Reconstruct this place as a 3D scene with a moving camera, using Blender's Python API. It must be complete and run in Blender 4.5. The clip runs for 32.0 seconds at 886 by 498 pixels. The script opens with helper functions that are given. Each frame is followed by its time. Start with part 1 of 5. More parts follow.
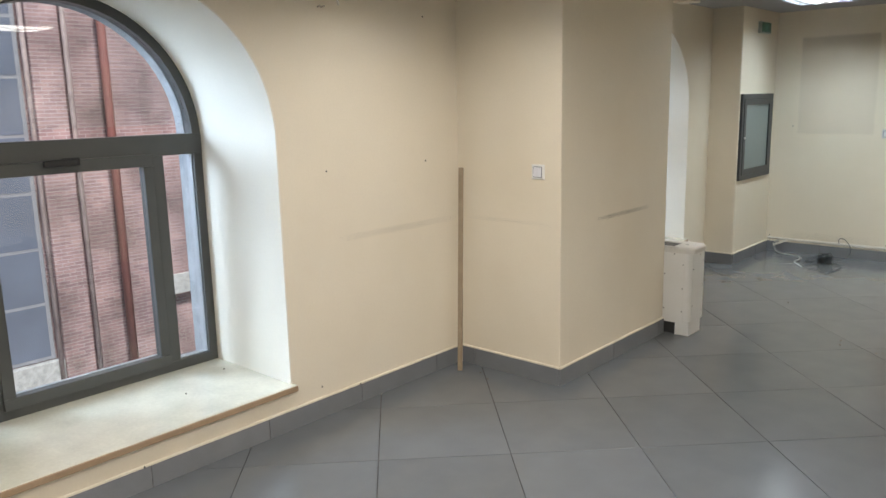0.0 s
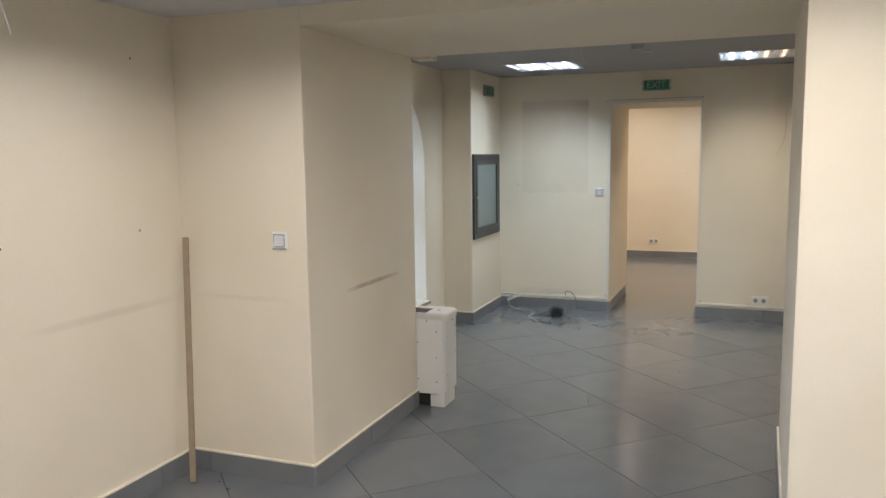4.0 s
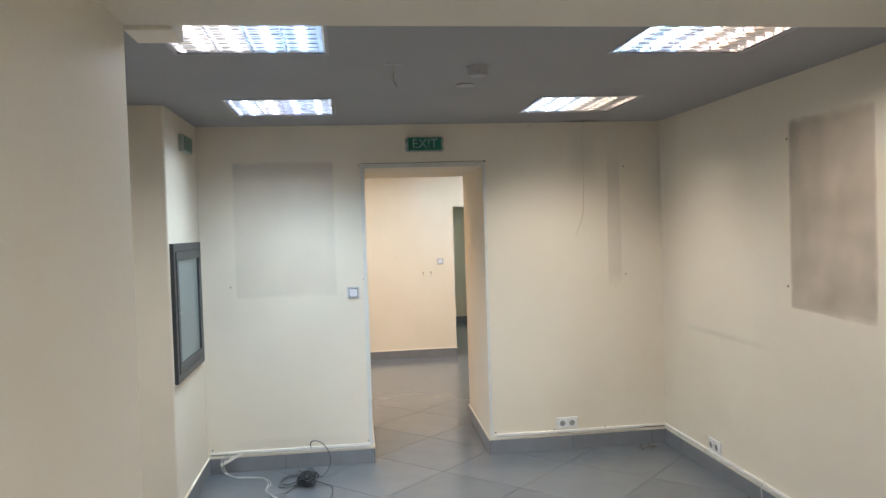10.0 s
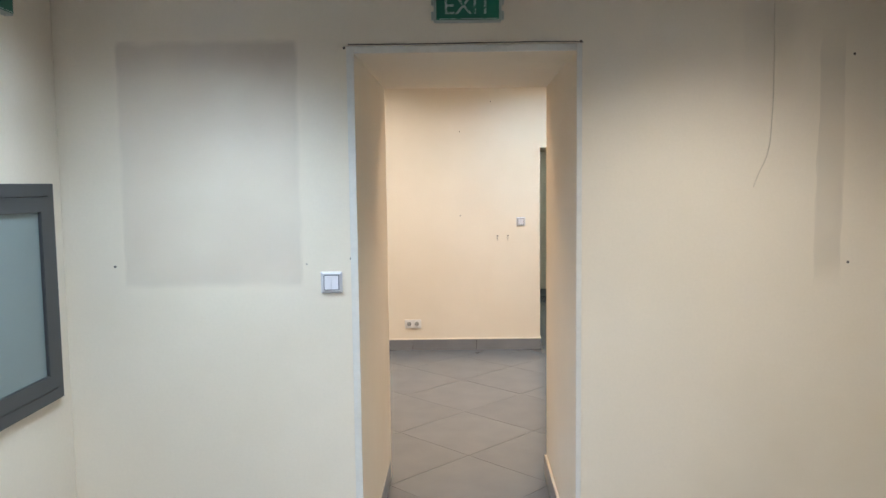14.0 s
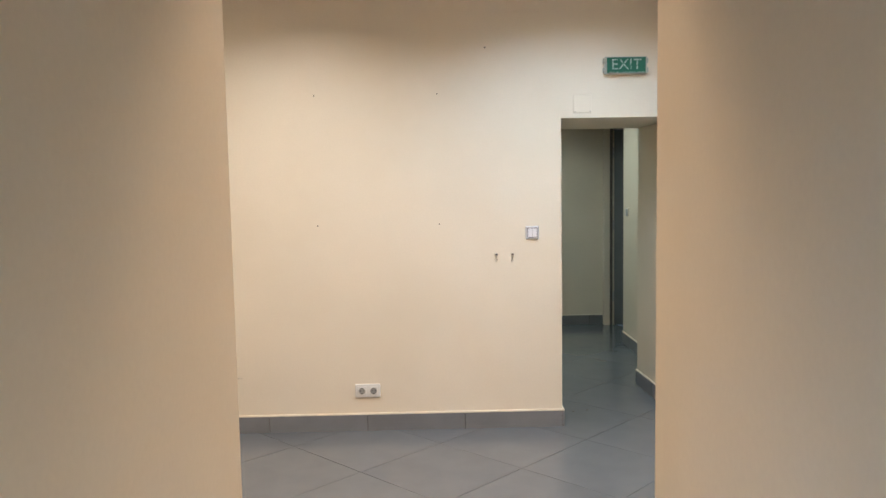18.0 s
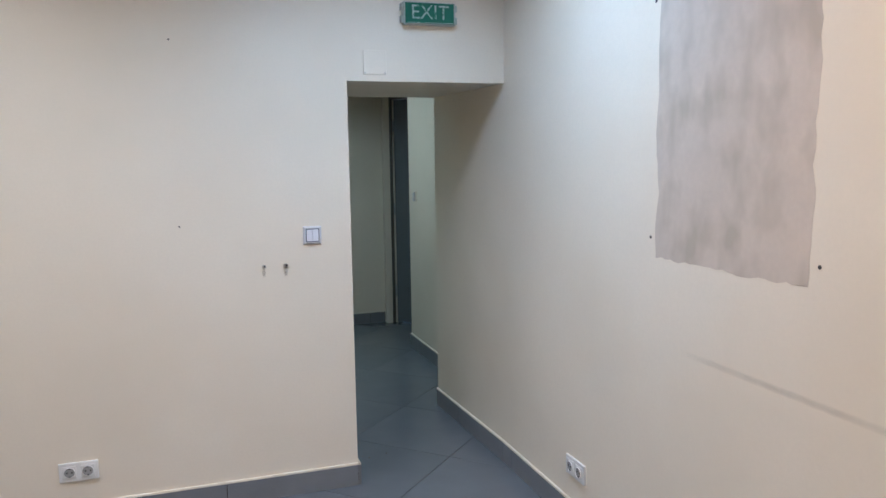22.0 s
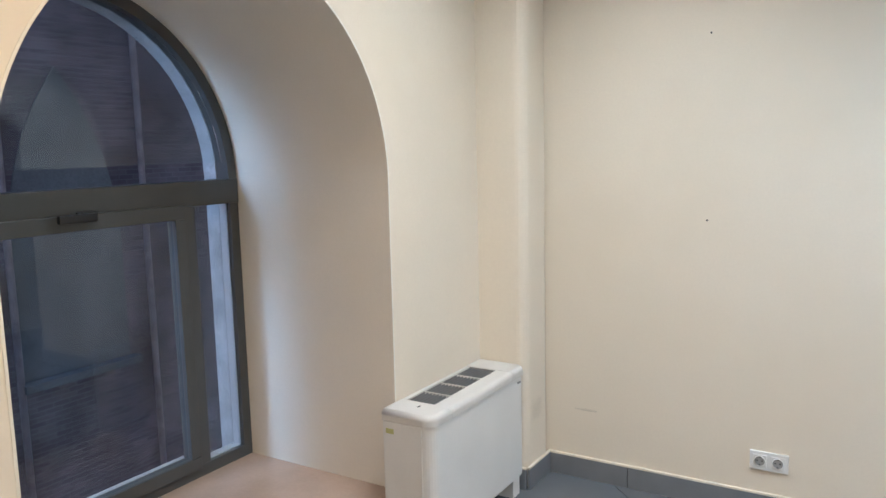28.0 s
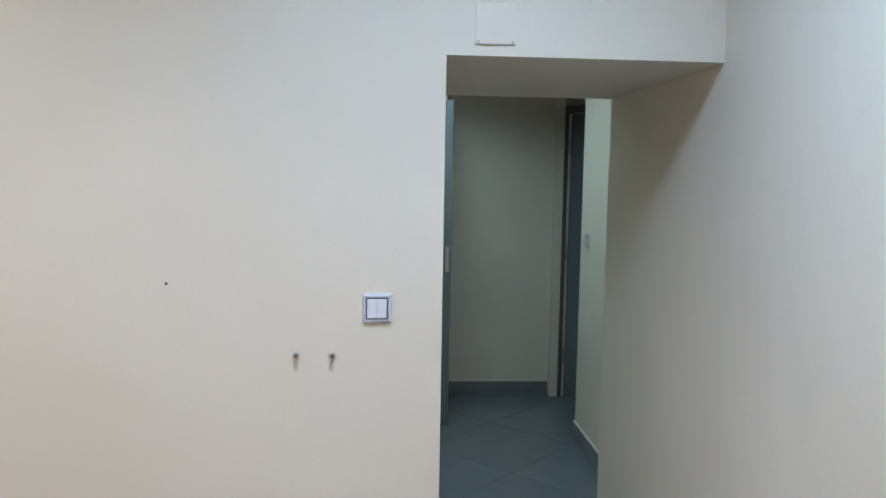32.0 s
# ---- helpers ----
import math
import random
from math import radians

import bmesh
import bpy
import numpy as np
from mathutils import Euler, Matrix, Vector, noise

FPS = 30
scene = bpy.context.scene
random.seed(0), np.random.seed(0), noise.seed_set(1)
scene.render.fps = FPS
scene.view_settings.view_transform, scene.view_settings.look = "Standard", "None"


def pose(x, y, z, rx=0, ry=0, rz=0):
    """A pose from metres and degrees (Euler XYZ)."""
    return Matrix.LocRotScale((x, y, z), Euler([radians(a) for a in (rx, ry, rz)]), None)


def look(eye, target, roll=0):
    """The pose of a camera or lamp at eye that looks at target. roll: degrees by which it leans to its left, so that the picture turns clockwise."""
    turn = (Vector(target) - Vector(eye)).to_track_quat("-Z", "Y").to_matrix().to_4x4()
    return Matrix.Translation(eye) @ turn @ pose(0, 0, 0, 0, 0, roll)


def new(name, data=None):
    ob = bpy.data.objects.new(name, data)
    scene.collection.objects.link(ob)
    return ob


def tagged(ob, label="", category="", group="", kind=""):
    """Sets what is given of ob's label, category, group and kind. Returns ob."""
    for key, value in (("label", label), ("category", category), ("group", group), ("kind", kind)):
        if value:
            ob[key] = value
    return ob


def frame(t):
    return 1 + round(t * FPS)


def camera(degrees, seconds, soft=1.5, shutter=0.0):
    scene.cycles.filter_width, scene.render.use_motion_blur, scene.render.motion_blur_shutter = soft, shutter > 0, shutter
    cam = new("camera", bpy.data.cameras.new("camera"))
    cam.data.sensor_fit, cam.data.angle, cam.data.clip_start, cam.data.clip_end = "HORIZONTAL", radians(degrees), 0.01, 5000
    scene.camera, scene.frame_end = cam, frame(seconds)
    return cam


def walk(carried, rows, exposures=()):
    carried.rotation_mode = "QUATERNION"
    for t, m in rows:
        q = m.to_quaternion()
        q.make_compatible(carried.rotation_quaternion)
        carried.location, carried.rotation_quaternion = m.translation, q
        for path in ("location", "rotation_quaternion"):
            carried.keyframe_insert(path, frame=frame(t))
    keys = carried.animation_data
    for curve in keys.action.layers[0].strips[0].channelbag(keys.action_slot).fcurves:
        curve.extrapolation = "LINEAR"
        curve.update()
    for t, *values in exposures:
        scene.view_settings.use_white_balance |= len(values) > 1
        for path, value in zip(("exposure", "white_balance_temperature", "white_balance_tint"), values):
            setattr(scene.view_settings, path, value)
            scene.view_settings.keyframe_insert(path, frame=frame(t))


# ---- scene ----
cam = camera(60.2, 32.0)
PATH = [
    (0, (1.522, -8.006, 1.58), (0.217, -6.538, 1.199), -1.26),
    (0.5, (1.541, -8.001, 1.596), (0.454, -6.369, 1.203), -1.19),
    (1, (1.53, -7.984, 1.58), (0.589, -6.254, 1.237), -1.7),
    (1.5, (1.52, -7.958, 1.579), (0.649, -6.183, 1.281), -2.05),
    (2, (1.495, -7.935, 1.591), (0.634, -6.15, 1.319), -1.81),
    (2.5, (1.463, -7.882, 1.588), (0.601, -6.093, 1.354), -1.66),
    (4.5, (1.029, -7.5, 1.573), (0.402, -5.618, 1.317), -0.67),
    (5, (0.895, -7.346, 1.563), (0.368, -5.434, 1.305), -0.53),
    (5.5, (0.753, -7.123, 1.579), (0.354, -5.177, 1.345), 0.94),
    (6, (0.58, -7.027, 1.571), (0.33, -5.054, 1.358), 0.96),
    (6.5, (0.37, -6.971, 1.588), (0.238, -4.987, 1.382), -0.42),
    (7, (0.216, -6.831, 1.578), (0.223, -4.842, 1.375), -0.8),
    (7.5, (0.053, -6.615, 1.578), (0.19, -4.627, 1.401), -0.53),
    (8, (-0.122, -6.399, 1.564), (0.121, -4.42, 1.409), -0.97),
    (8.5, (-0.214, -6.173, 1.616), (0.087, -4.201, 1.473), -1.4),
    (9, (-0.187, -5.887, 1.631), (0.105, -3.911, 1.531), -1.2),
    (9.5, (-0.169, -5.61, 1.632), (0.096, -3.629, 1.567), -0.9),
    (10, (-0.158, -5.328, 1.627), (0.096, -3.345, 1.57), -1.8),
    (10.5, (-0.066, -5.03, 1.611), (0.13, -3.041, 1.528), -1.0),
    (11, (0.051, -4.733, 1.589), (0.172, -2.74, 1.472), -0.1),
    (11.5, (0.085, -4.431, 1.577), (0.19, -2.44, 1.416), -0.7),
    (12, (0.146, -4.141, 1.571), (0.222, -2.151, 1.386), -0.7),
    (12.5, (0.268, -3.86, 1.59), (0.273, -1.868, 1.408), 0.0),
    (13, (0.314, -3.578, 1.582), (0.301, -1.585, 1.418), -0.1),
    (13.5, (0.319, -3.258, 1.569), (0.311, -1.264, 1.413), -0.6),
    (14, (0.328, -2.902, 1.566), (0.319, -0.909, 1.394), -0.7),
    (14.5, (0.296, -2.514, 1.553), (0.282, -0.523, 1.373), -1.34),
    (15, (0.28, -2.148, 1.567), (0.3, -0.157, 1.391), -1.24),
    (15.5, (0.338, -1.796, 1.575), (0.337, 0.198, 1.418), 0.06),
    (17.5, (0.449, -0.659, 1.471), (0.41, 1.336, 1.341), 0.4),
    (18, (0.407, -0.405, 1.496), (0.439, 1.588, 1.329), -1.0),
    (18.5, (0.382, -0.166, 1.515), (0.552, 1.819, 1.338), -1.5),
    (19, (0.41, 0.056, 1.539), (0.663, 2.034, 1.381), -1.5),
    (19.5, (0.415, 0.207, 1.558), (0.746, 2.171, 1.376), -1.5),
    (20, (0.433, 0.377, 1.557), (0.85, 2.324, 1.376), -1.7),
    (20.5, (0.466, 0.526, 1.571), (0.939, 2.462, 1.4), -1.6),
    (21, (0.501, 0.606, 1.568), (0.983, 2.539, 1.393), -0.8),
    (21.5, (0.5, 0.679, 1.565), (1.016, 2.6, 1.363), -0.8),
    (22, (0.475, 0.782, 1.562), (1.116, 2.66, 1.31), -0.8),
    (22.5, (0.447, 0.843, 1.557), (1.209, 2.671, 1.281), -0.6),
    (23, (0.467, 0.864, 1.559), (1.213, 2.701, 1.295), -0.1),
    (23.5, (0.477, 0.875, 1.564), (0.927, 2.809, 1.322), 0.3),
    (24, (0.528, 0.877, 1.585), (0.597, 2.862, 1.356), -0.4),
    (24.5, (0.531, 0.87, 1.565), (0.37, 2.854, 1.364), -0.8),
    (25, (0.537, 0.854, 1.55), (0.163, 2.811, 1.375), -0.9),
    (25.5, (0.537, 0.843, 1.553), (-0.035, 2.752, 1.388), -0.9),
    (26, (0.519, 0.842, 1.544), (-0.206, 2.698, 1.375), -0.4),
    (26.5, (0.505, 0.842, 1.536), (-0.339, 2.645, 1.348), -0.2),
    (28.5, (0.438, 0.884, 1.614), (-0.611, 2.563, 1.33), -1.6),
    (29, (0.406, 0.902, 1.615), (-0.202, 2.789, 1.349), -2.0),
    (29.5, (0.379, 0.96, 1.576), (0.259, 2.943, 1.351), -2.5),
    (30, (0.437, 1.11, 1.568), (0.566, 3.094, 1.349), -2.7),
    (30.5, (0.559, 1.346, 1.563), (0.755, 3.327, 1.369), -2.0),
    (31, (0.655, 1.633, 1.557), (0.892, 3.608, 1.353), -2.1),
    (31.5, (0.822, 1.894, 1.548), (1.071, 3.869, 1.35), -1.2),
    (32, (1.058, 2.134, 1.549), (1.194, 4.122, 1.37), 1.0),
]
EXPOSURES = [(0.0, 0.05, 6800, 9), (2.0, -0.1, 6900, 11), (5.0, 0.1, 6400, 11), (8.0, 0.24, 6250, 12), (9.5, 0.46, 6150, 11), (11.0, 0.4, 6000, 11), (13.0, 0.4, 5950, 11), (14.0, 0.47, 6000, 12), (15.0, 0.3, 5900, 14), (16.0, 0.32, 5900, 14), (18.0, 0.36, 5900, 12), (19.0, 0.22, 5450, 11), (20.0, 0.14, 5200, 11), (21.0, 0.13, 5080, 12), (22.5, -0.04, 4930, 11),
             (26.0, 0.08, 4900, 9), (28.5, 0.28, 4980, 5), (30.0, 0.0, 4950, 9), (31.0, 0.0, 4850, 7), (32.0, 0.05, 4900, 8)]
walk(cam, [(t, look(eye, target, roll)) for t, eye, target, roll in PATH], EXPOSURES)

# ---------------------------------------------------------------- world and lights
world = bpy.data.worlds.new("sky")
scene.world = world
world.use_nodes = True
wn, wl = world.node_tree.nodes, world.node_tree.links
sky = wn.new("ShaderNodeTexSky")
sky.sky_type, sky.sun_disc = "NISHITA", False
sky.sun_elevation, sky.sun_rotation = radians(48), radians(104)
wl.new(sky.outputs[0], wn["Background"].inputs[0])
wn["Background"].inputs[1].default_value = 0.15

sun = new("sun", bpy.data.lights.new("sun", "SUN"))
sun.data.energy, sun.data.angle, sun.data.color = 5.0, radians(12), (1.0, 0.96, 0.9)
sun.matrix_world = look((12, -3, 14), (0, 0, 0))

LAMP_W = 6.0


def ceiling_glow(x, y, z, watts, color, sx=0.5, sy=0.5, spread=112):
    """The tubes of a recessed ceiling light, as one soft lamp above its louvre."""
    ob = new("tube_light", bpy.data.lights.new("tube_light", "AREA"))
    ob.data.shape, ob.data.size, ob.data.size_y = "RECTANGLE", sx, sy
    ob.data.energy, ob.data.color, ob.data.spread = watts, color, radians(spread)
    ob.matrix_world = pose(x, y, z)
    return ob


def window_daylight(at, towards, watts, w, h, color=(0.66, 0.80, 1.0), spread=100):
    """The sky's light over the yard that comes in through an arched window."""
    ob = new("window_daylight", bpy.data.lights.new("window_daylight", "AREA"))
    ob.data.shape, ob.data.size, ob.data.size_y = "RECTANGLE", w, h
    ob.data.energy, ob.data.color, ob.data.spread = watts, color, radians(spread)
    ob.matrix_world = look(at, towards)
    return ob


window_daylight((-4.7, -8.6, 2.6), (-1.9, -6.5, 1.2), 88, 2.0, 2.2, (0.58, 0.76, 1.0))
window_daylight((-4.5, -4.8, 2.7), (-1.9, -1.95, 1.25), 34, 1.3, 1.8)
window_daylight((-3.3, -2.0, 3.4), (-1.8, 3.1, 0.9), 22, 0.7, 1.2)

COOL, WARM, NEUTRAL, GREENISH, AMBER = (0.78, 0.91, 1.0), (1.0, 0.88, 0.74), (1.0, 0.95, 0.91), (0.86, 1.0, 0.86), (1.0, 0.66, 0.38)

# ---------------------------------------------------------------- materials
def material(name, base, rough=0.6, metal=0.0, vary=0.06, scale=6.0, fine=60.0, bump=0.02, stain=None, spec=0.5, random_tint=0.0, stretch=None):
    """A painted or mineral surface: a base colour that varies at two scales, with fine relief."""
    m = bpy.data.materials.new(name)
    m.use_nodes = True
    n, l = m.node_tree.nodes, m.node_tree.links
    b = n["Principled BSDF"]
    b.inputs["Metallic"].default_value = metal
    b.inputs["Specular IOR Level"].default_value = spec
    geo = n.new("ShaderNodeTexCoord")
    big, small = n.new("ShaderNodeTexNoise"), n.new("ShaderNodeTexNoise")
    big.inputs["Scale"].default_value, small.inputs["Scale"].default_value = scale, fine
    big.inputs["Detail"].default_value, small.inputs["Detail"].default_value = 4, 5
    for t in (big, small):
        l.new(geo.outputs["Object"], t.inputs["Vector"])
    ramp = n.new("ShaderNodeMapRange")
    ramp.inputs["From Min"].default_value, ramp.inputs["From Max"].default_value = 0.3, 0.7
    ramp.inputs["To Min"].default_value, ramp.inputs["To Max"].default_value = 1 - vary, 1 + vary
    l.new(big.outputs["Fac"], ramp.inputs["Value"])
    ramp2 = n.new("ShaderNodeMapRange")
    ramp2.inputs["From Min"].default_value, ramp2.inputs["From Max"].default_value = 0.3, 0.7
    ramp2.inputs["To Min"].default_value, ramp2.inputs["To Max"].default_value = 1 - vary * 0.5, 1 + vary * 0.5
    l.new(small.outputs["Fac"], ramp2.inputs["Value"])
    mul = n.new("ShaderNodeMath")
    mul.operation = "MULTIPLY"
    l.new(ramp.outputs[0], mul.inputs[0])
    l.new(ramp2.outputs[0], mul.inputs[1])
    value = mul.outputs[0]
    if random_tint:
        info, rr = n.new("ShaderNodeObjectInfo"), n.new("ShaderNodeMapRange")
        rr.inputs["To Min"].default_value, rr.inputs["To Max"].default_value = 1 - random_tint, 1 + random_tint
        l.new(info.outputs["Random"], rr.inputs["Value"])
        mul2 = n.new("ShaderNodeMath")
        mul2.operation = "MULTIPLY"
        l.new(value, mul2.inputs[0])
        l.new(rr.outputs[0], mul2.inputs[1])
        value = mul2.outputs[0]
    tint = n.new("ShaderNodeVectorMath")
    tint.operation = "SCALE"
    tint.inputs[0].default_value = base
    l.new(value, tint.inputs["Scale"])
    color = tint.outputs[0]
    if stain:
        stain_color, stain_scale, low, high = stain
        spots, sr, mix = n.new("ShaderNodeTexNoise"), n.new("ShaderNodeMapRange"), n.new("ShaderNodeMix")
        spots.inputs["Scale"].default_value, spots.inputs["Detail"].default_value = stain_scale, 2.5 if stretch else 8
        if stretch:
            squeeze = n.new("ShaderNodeMapping")
            squeeze.inputs["Scale"].default_value = stretch
            l.new(geo.outputs["Object"], squeeze.inputs["Vector"])
            l.new(squeeze.outputs[0], spots.inputs["Vector"])
        else:
            l.new(geo.outputs["Object"], spots.inputs["Vector"])
        sr.inputs["From Min"].default_value, sr.inputs["From Max"].default_value = low, high
        l.new(spots.outputs["Fac"], sr.inputs["Value"])
        mix.data_type = "RGBA"
        l.new(sr.outputs[0], mix.inputs["Factor"])
        l.new(color, mix.inputs[6])
        mix.inputs[7].default_value = (*stain_color, 1)
        color = mix.outputs[2]
    l.new(color, b.inputs["Base Color"])
    rough_map = n.new("ShaderNodeMapRange")
    rough_map.inputs["From Min"].default_value, rough_map.inputs["From Max"].default_value = 0.3, 0.7
    rough_map.inputs["To Min"].default_value, rough_map.inputs["To Max"].default_value = max(rough - 0.01, 0.02), min(rough + 0.01, 1)
    l.new(big.outputs["Fac"], rough_map.inputs["Value"])
    l.new(rough_map.outputs[0], b.inputs["Roughness"])
    if bump:
        bp = n.new("ShaderNodeBump")
        bp.inputs["Strength"].default_value, bp.inputs["Distance"].default_value = 0.35, bump
        l.new(small.outputs["Fac"], bp.inputs["Height"])
        l.new(bp.outputs[0], b.inputs["Normal"])
    return m


def glowing(name, color, strength):
    m = bpy.data.materials.new(name)
    m.use_nodes = True
    b = m.node_tree.nodes["Principled BSDF"]
    b.inputs["Base Color"].default_value = (*color, 1)
    b.inputs["Emission Color"].default_value = (*color, 1)
    b.inputs["Emission Strength"].default_value = strength
    return m


def glass(name, color=(0.9, 0.95, 0.97), rough=0.0):
    m = bpy.data.materials.new(name)
    m.use_nodes = True
    b = m.node_tree.nodes["Principled BSDF"]
    b.inputs["Base Color"].default_value = (*color, 1)
    b.inputs["Roughness"].default_value = rough
    b.inputs["Transmission Weight"].default_value = 1.0
    b.inputs["IOR"].default_value = 1.45
    return m


WALL = material("cream_wall_paint", (0.745, 0.68, 0.56), 0.62, vary=0.03, scale=1.3, fine=90, bump=0.0006, stain=((0.70, 0.63, 0.505), 1.1, 0.48, 0.72))
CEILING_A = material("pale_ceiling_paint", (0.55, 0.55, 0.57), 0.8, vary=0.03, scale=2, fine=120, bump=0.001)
# Darker than CEILING_A: the weaker light on these ceilings is put into the colour.
CEILING_SHADED = material("shaded_ceiling_paint", (0.34, 0.34, 0.35), 0.8, vary=0.03, scale=2, fine=120, bump=0.001)
TILE = material("grey_floor_tile", (0.130, 0.141, 0.154), 0.18, vary=0.05, scale=5, fine=180, bump=0, random_tint=0.05)
SKIRTING = material("grey_skirting_tile", (0.185, 0.195, 0.212), 0.32, vary=0.07, scale=6, fine=150, bump=0, random_tint=0.05)
GROUT = material("dark_grout", (0.035, 0.030, 0.026), 0.9, vary=0.2, scale=10, bump=0.001)
CAULK = material("cream_caulk", (0.73, 0.67, 0.555), 0.6, vary=0.08, scale=12, bump=0.001)
FRAME = material("grey_window_frame", (0.066, 0.070, 0.070), 0.35, vary=0.06, scale=8, fine=200, bump=0)
HATCH = material("dark_grey_hatch_metal", (0.045, 0.05, 0.054), 0.4, vary=0.06, scale=8, fine=200, bump=0)
DOOR_GREY = material("grey_door_paint", (0.165, 0.18, 0.19), 0.4, vary=0.05, scale=5, fine=120, bump=0.0004)
DOOR_FRAME = material("brown_grey_door_frame", (0.13, 0.118, 0.10), 0.4, vary=0.05, scale=5, fine=120, bump=0.0004)
SILL = material("cream_stone_sill", (0.60, 0.585, 0.49), 0.2, vary=0.08, scale=7, fine=60, bump=0.0005)
SILL_TAN = material("tan_stone_sill", (0.42, 0.325, 0.255), 0.3, vary=0.08, scale=7, fine=60, bump=0.0005)
SILL_EDGE = material("brown_sill_edge", (0.33, 0.235, 0.15), 0.45, vary=0.1, scale=12, bump=0.0005)
REVEAL = material("white_reveal_paint", (0.76, 0.72, 0.63), 0.6, vary=0.03, scale=2, fine=140, bump=0.001)
PLASTIC = material("white_plastic", (0.72, 0.72, 0.70), 0.35, vary=0.03, scale=10, fine=200, bump=0)
FAN_WHITE = material("white_enamel", (0.71, 0.71, 0.69), 0.3, vary=0.03, scale=4, fine=160, bump=0)
FAN_TOP = material("aged_white_plastic", (0.61, 0.60, 0.57), 0.4, vary=0.05, scale=6, fine=160, bump=0)
# Near-black fill for gaps and holes, in place of their inner shade.
DARK = material("dark_void", (0.02, 0.02, 0.02), 0.8, vary=0.1, bump=0)
BLACK = material("black_plastic", (0.012, 0.012, 0.013), 0.5, vary=0.1, bump=0)
STEEL = material("galvanised_steel", (0.5, 0.5, 0.5), 0.35, metal=0.9, vary=0.06, bump=0.0003)
CONCRETE = material("grey_stone", (0.42, 0.43, 0.45), 0.85, vary=0.22, scale=9, fine=60, bump=0.003)
GROUND = material("courtyard_paving", (0.12, 0.12, 0.12), 0.85, vary=0.2, scale=2, fine=40, bump=0.004)
GLASS = glass("window_glass")


# ---------------------------------------------------------------- building helpers
def mesh_of(name, bm, mat, smooth=False):
    me = bpy.data.meshes.new(name)
    bmesh.ops.recalc_face_normals(bm, faces=bm.faces[:])
    if smooth:
        for f in bm.faces:
            f.smooth = True
    bm.to_mesh(me)
    bm.free()
    me.materials.append(mat)
    return me


def part(name, bm, mat, parent, label="", smooth=False):
    ob = new(name, mesh_of(name, bm, mat, smooth))
    ob.parent = parent
    if label:
        tagged(ob, label)
    return ob


def thing(name, label, category, group="", kind="", at=None):
    ob = new(name)
    ob.empty_display_size = 0.1
    if at is not None:
        ob.matrix_world = at
    return tagged(ob, label, category, group, kind)


def solid(name, bm, mat, label, category, kind="", group="", at=None, smooth=False):
    ob = new(name, mesh_of(name, bm, mat, smooth))
    if at is not None:
        ob.matrix_world = at
    return tagged(ob, label, category, group, kind)


def box(bm, x0, x1, y0, y1, z0, z1, bevel=0.0, segments=2):
    r = bmesh.ops.create_cube(bm, size=1.0)
    vs = r["verts"]
    for v in vs:
        v.co = Vector(((x0 + x1) / 2 + v.co.x * (x1 - x0), (y0 + y1) / 2 + v.co.y * (y1 - y0), (z0 + z1) / 2 + v.co.z * (z1 - z0)))
    if bevel:
        es = list({e for v in vs for e in v.link_edges})
        bmesh.ops.bevel(bm, geom=es, offset=bevel, segments=segments, affect="EDGES", profile=0.5)
    return bm


def boxed(*a, **k):
    return box(bmesh.new(), *a, **k)


def prism(bm, outline, axis, a, b):
    """A straight prism over a closed outline. axis 'x': the outline is (y, z); 'y': (x, z); 'z': (x, y)."""
    put = {"x": lambda p, c: (c, p[0], p[1]), "y": lambda p, c: (p[0], c, p[1]), "z": lambda p, c: (p[0], p[1], c)}[axis]
    lo = [bm.verts.new(put(p, a)) for p in outline]
    hi = [bm.verts.new(put(p, b)) for p in outline]
    bm.faces.new(lo)
    bm.faces.new(hi[::-1])
    for i in range(len(outline)):
        j = (i + 1) % len(outline)
        bm.faces.new((lo[i], hi[i], hi[j], lo[j]))
    return bm


def rounded_plan(x0, x1, y0, y1, r, corners, n=6):
    """A rectangle in plan; the corners named ('ll', 'lr', 'ur', 'ul') are rounded by r."""
    out = []
    for key, cx, cy, a0 in (("ll", x0, y0, 180), ("lr", x1, y0, 270), ("ur", x1, y1, 0), ("ul", x0, y1, 90)):
        if key not in corners:
            out.append((cx, cy))
            continue
        px, py = cx + (r if cx == x0 else -r), cy + (r if cy == y0 else -r)
        out += [(px + r * math.cos(radians(a0 + 90 * i / n)), py + r * math.sin(radians(a0 + 90 * i / n))) for i in range(n + 1)]
    return out


def rod(bm, p, q, r, sides=12, r2=None):
    """A round bar from p to q."""
    p, q = Vector(p), Vector(q)
    m = Matrix.Translation((p + q) / 2) @ (q - p).to_track_quat("Z", "Y").to_matrix().to_4x4()
    bmesh.ops.create_cone(bm, cap_ends=True, segments=sides, radius1=r, radius2=r if r2 is None else r2, depth=(q - p).length, matrix=m)
    return bm


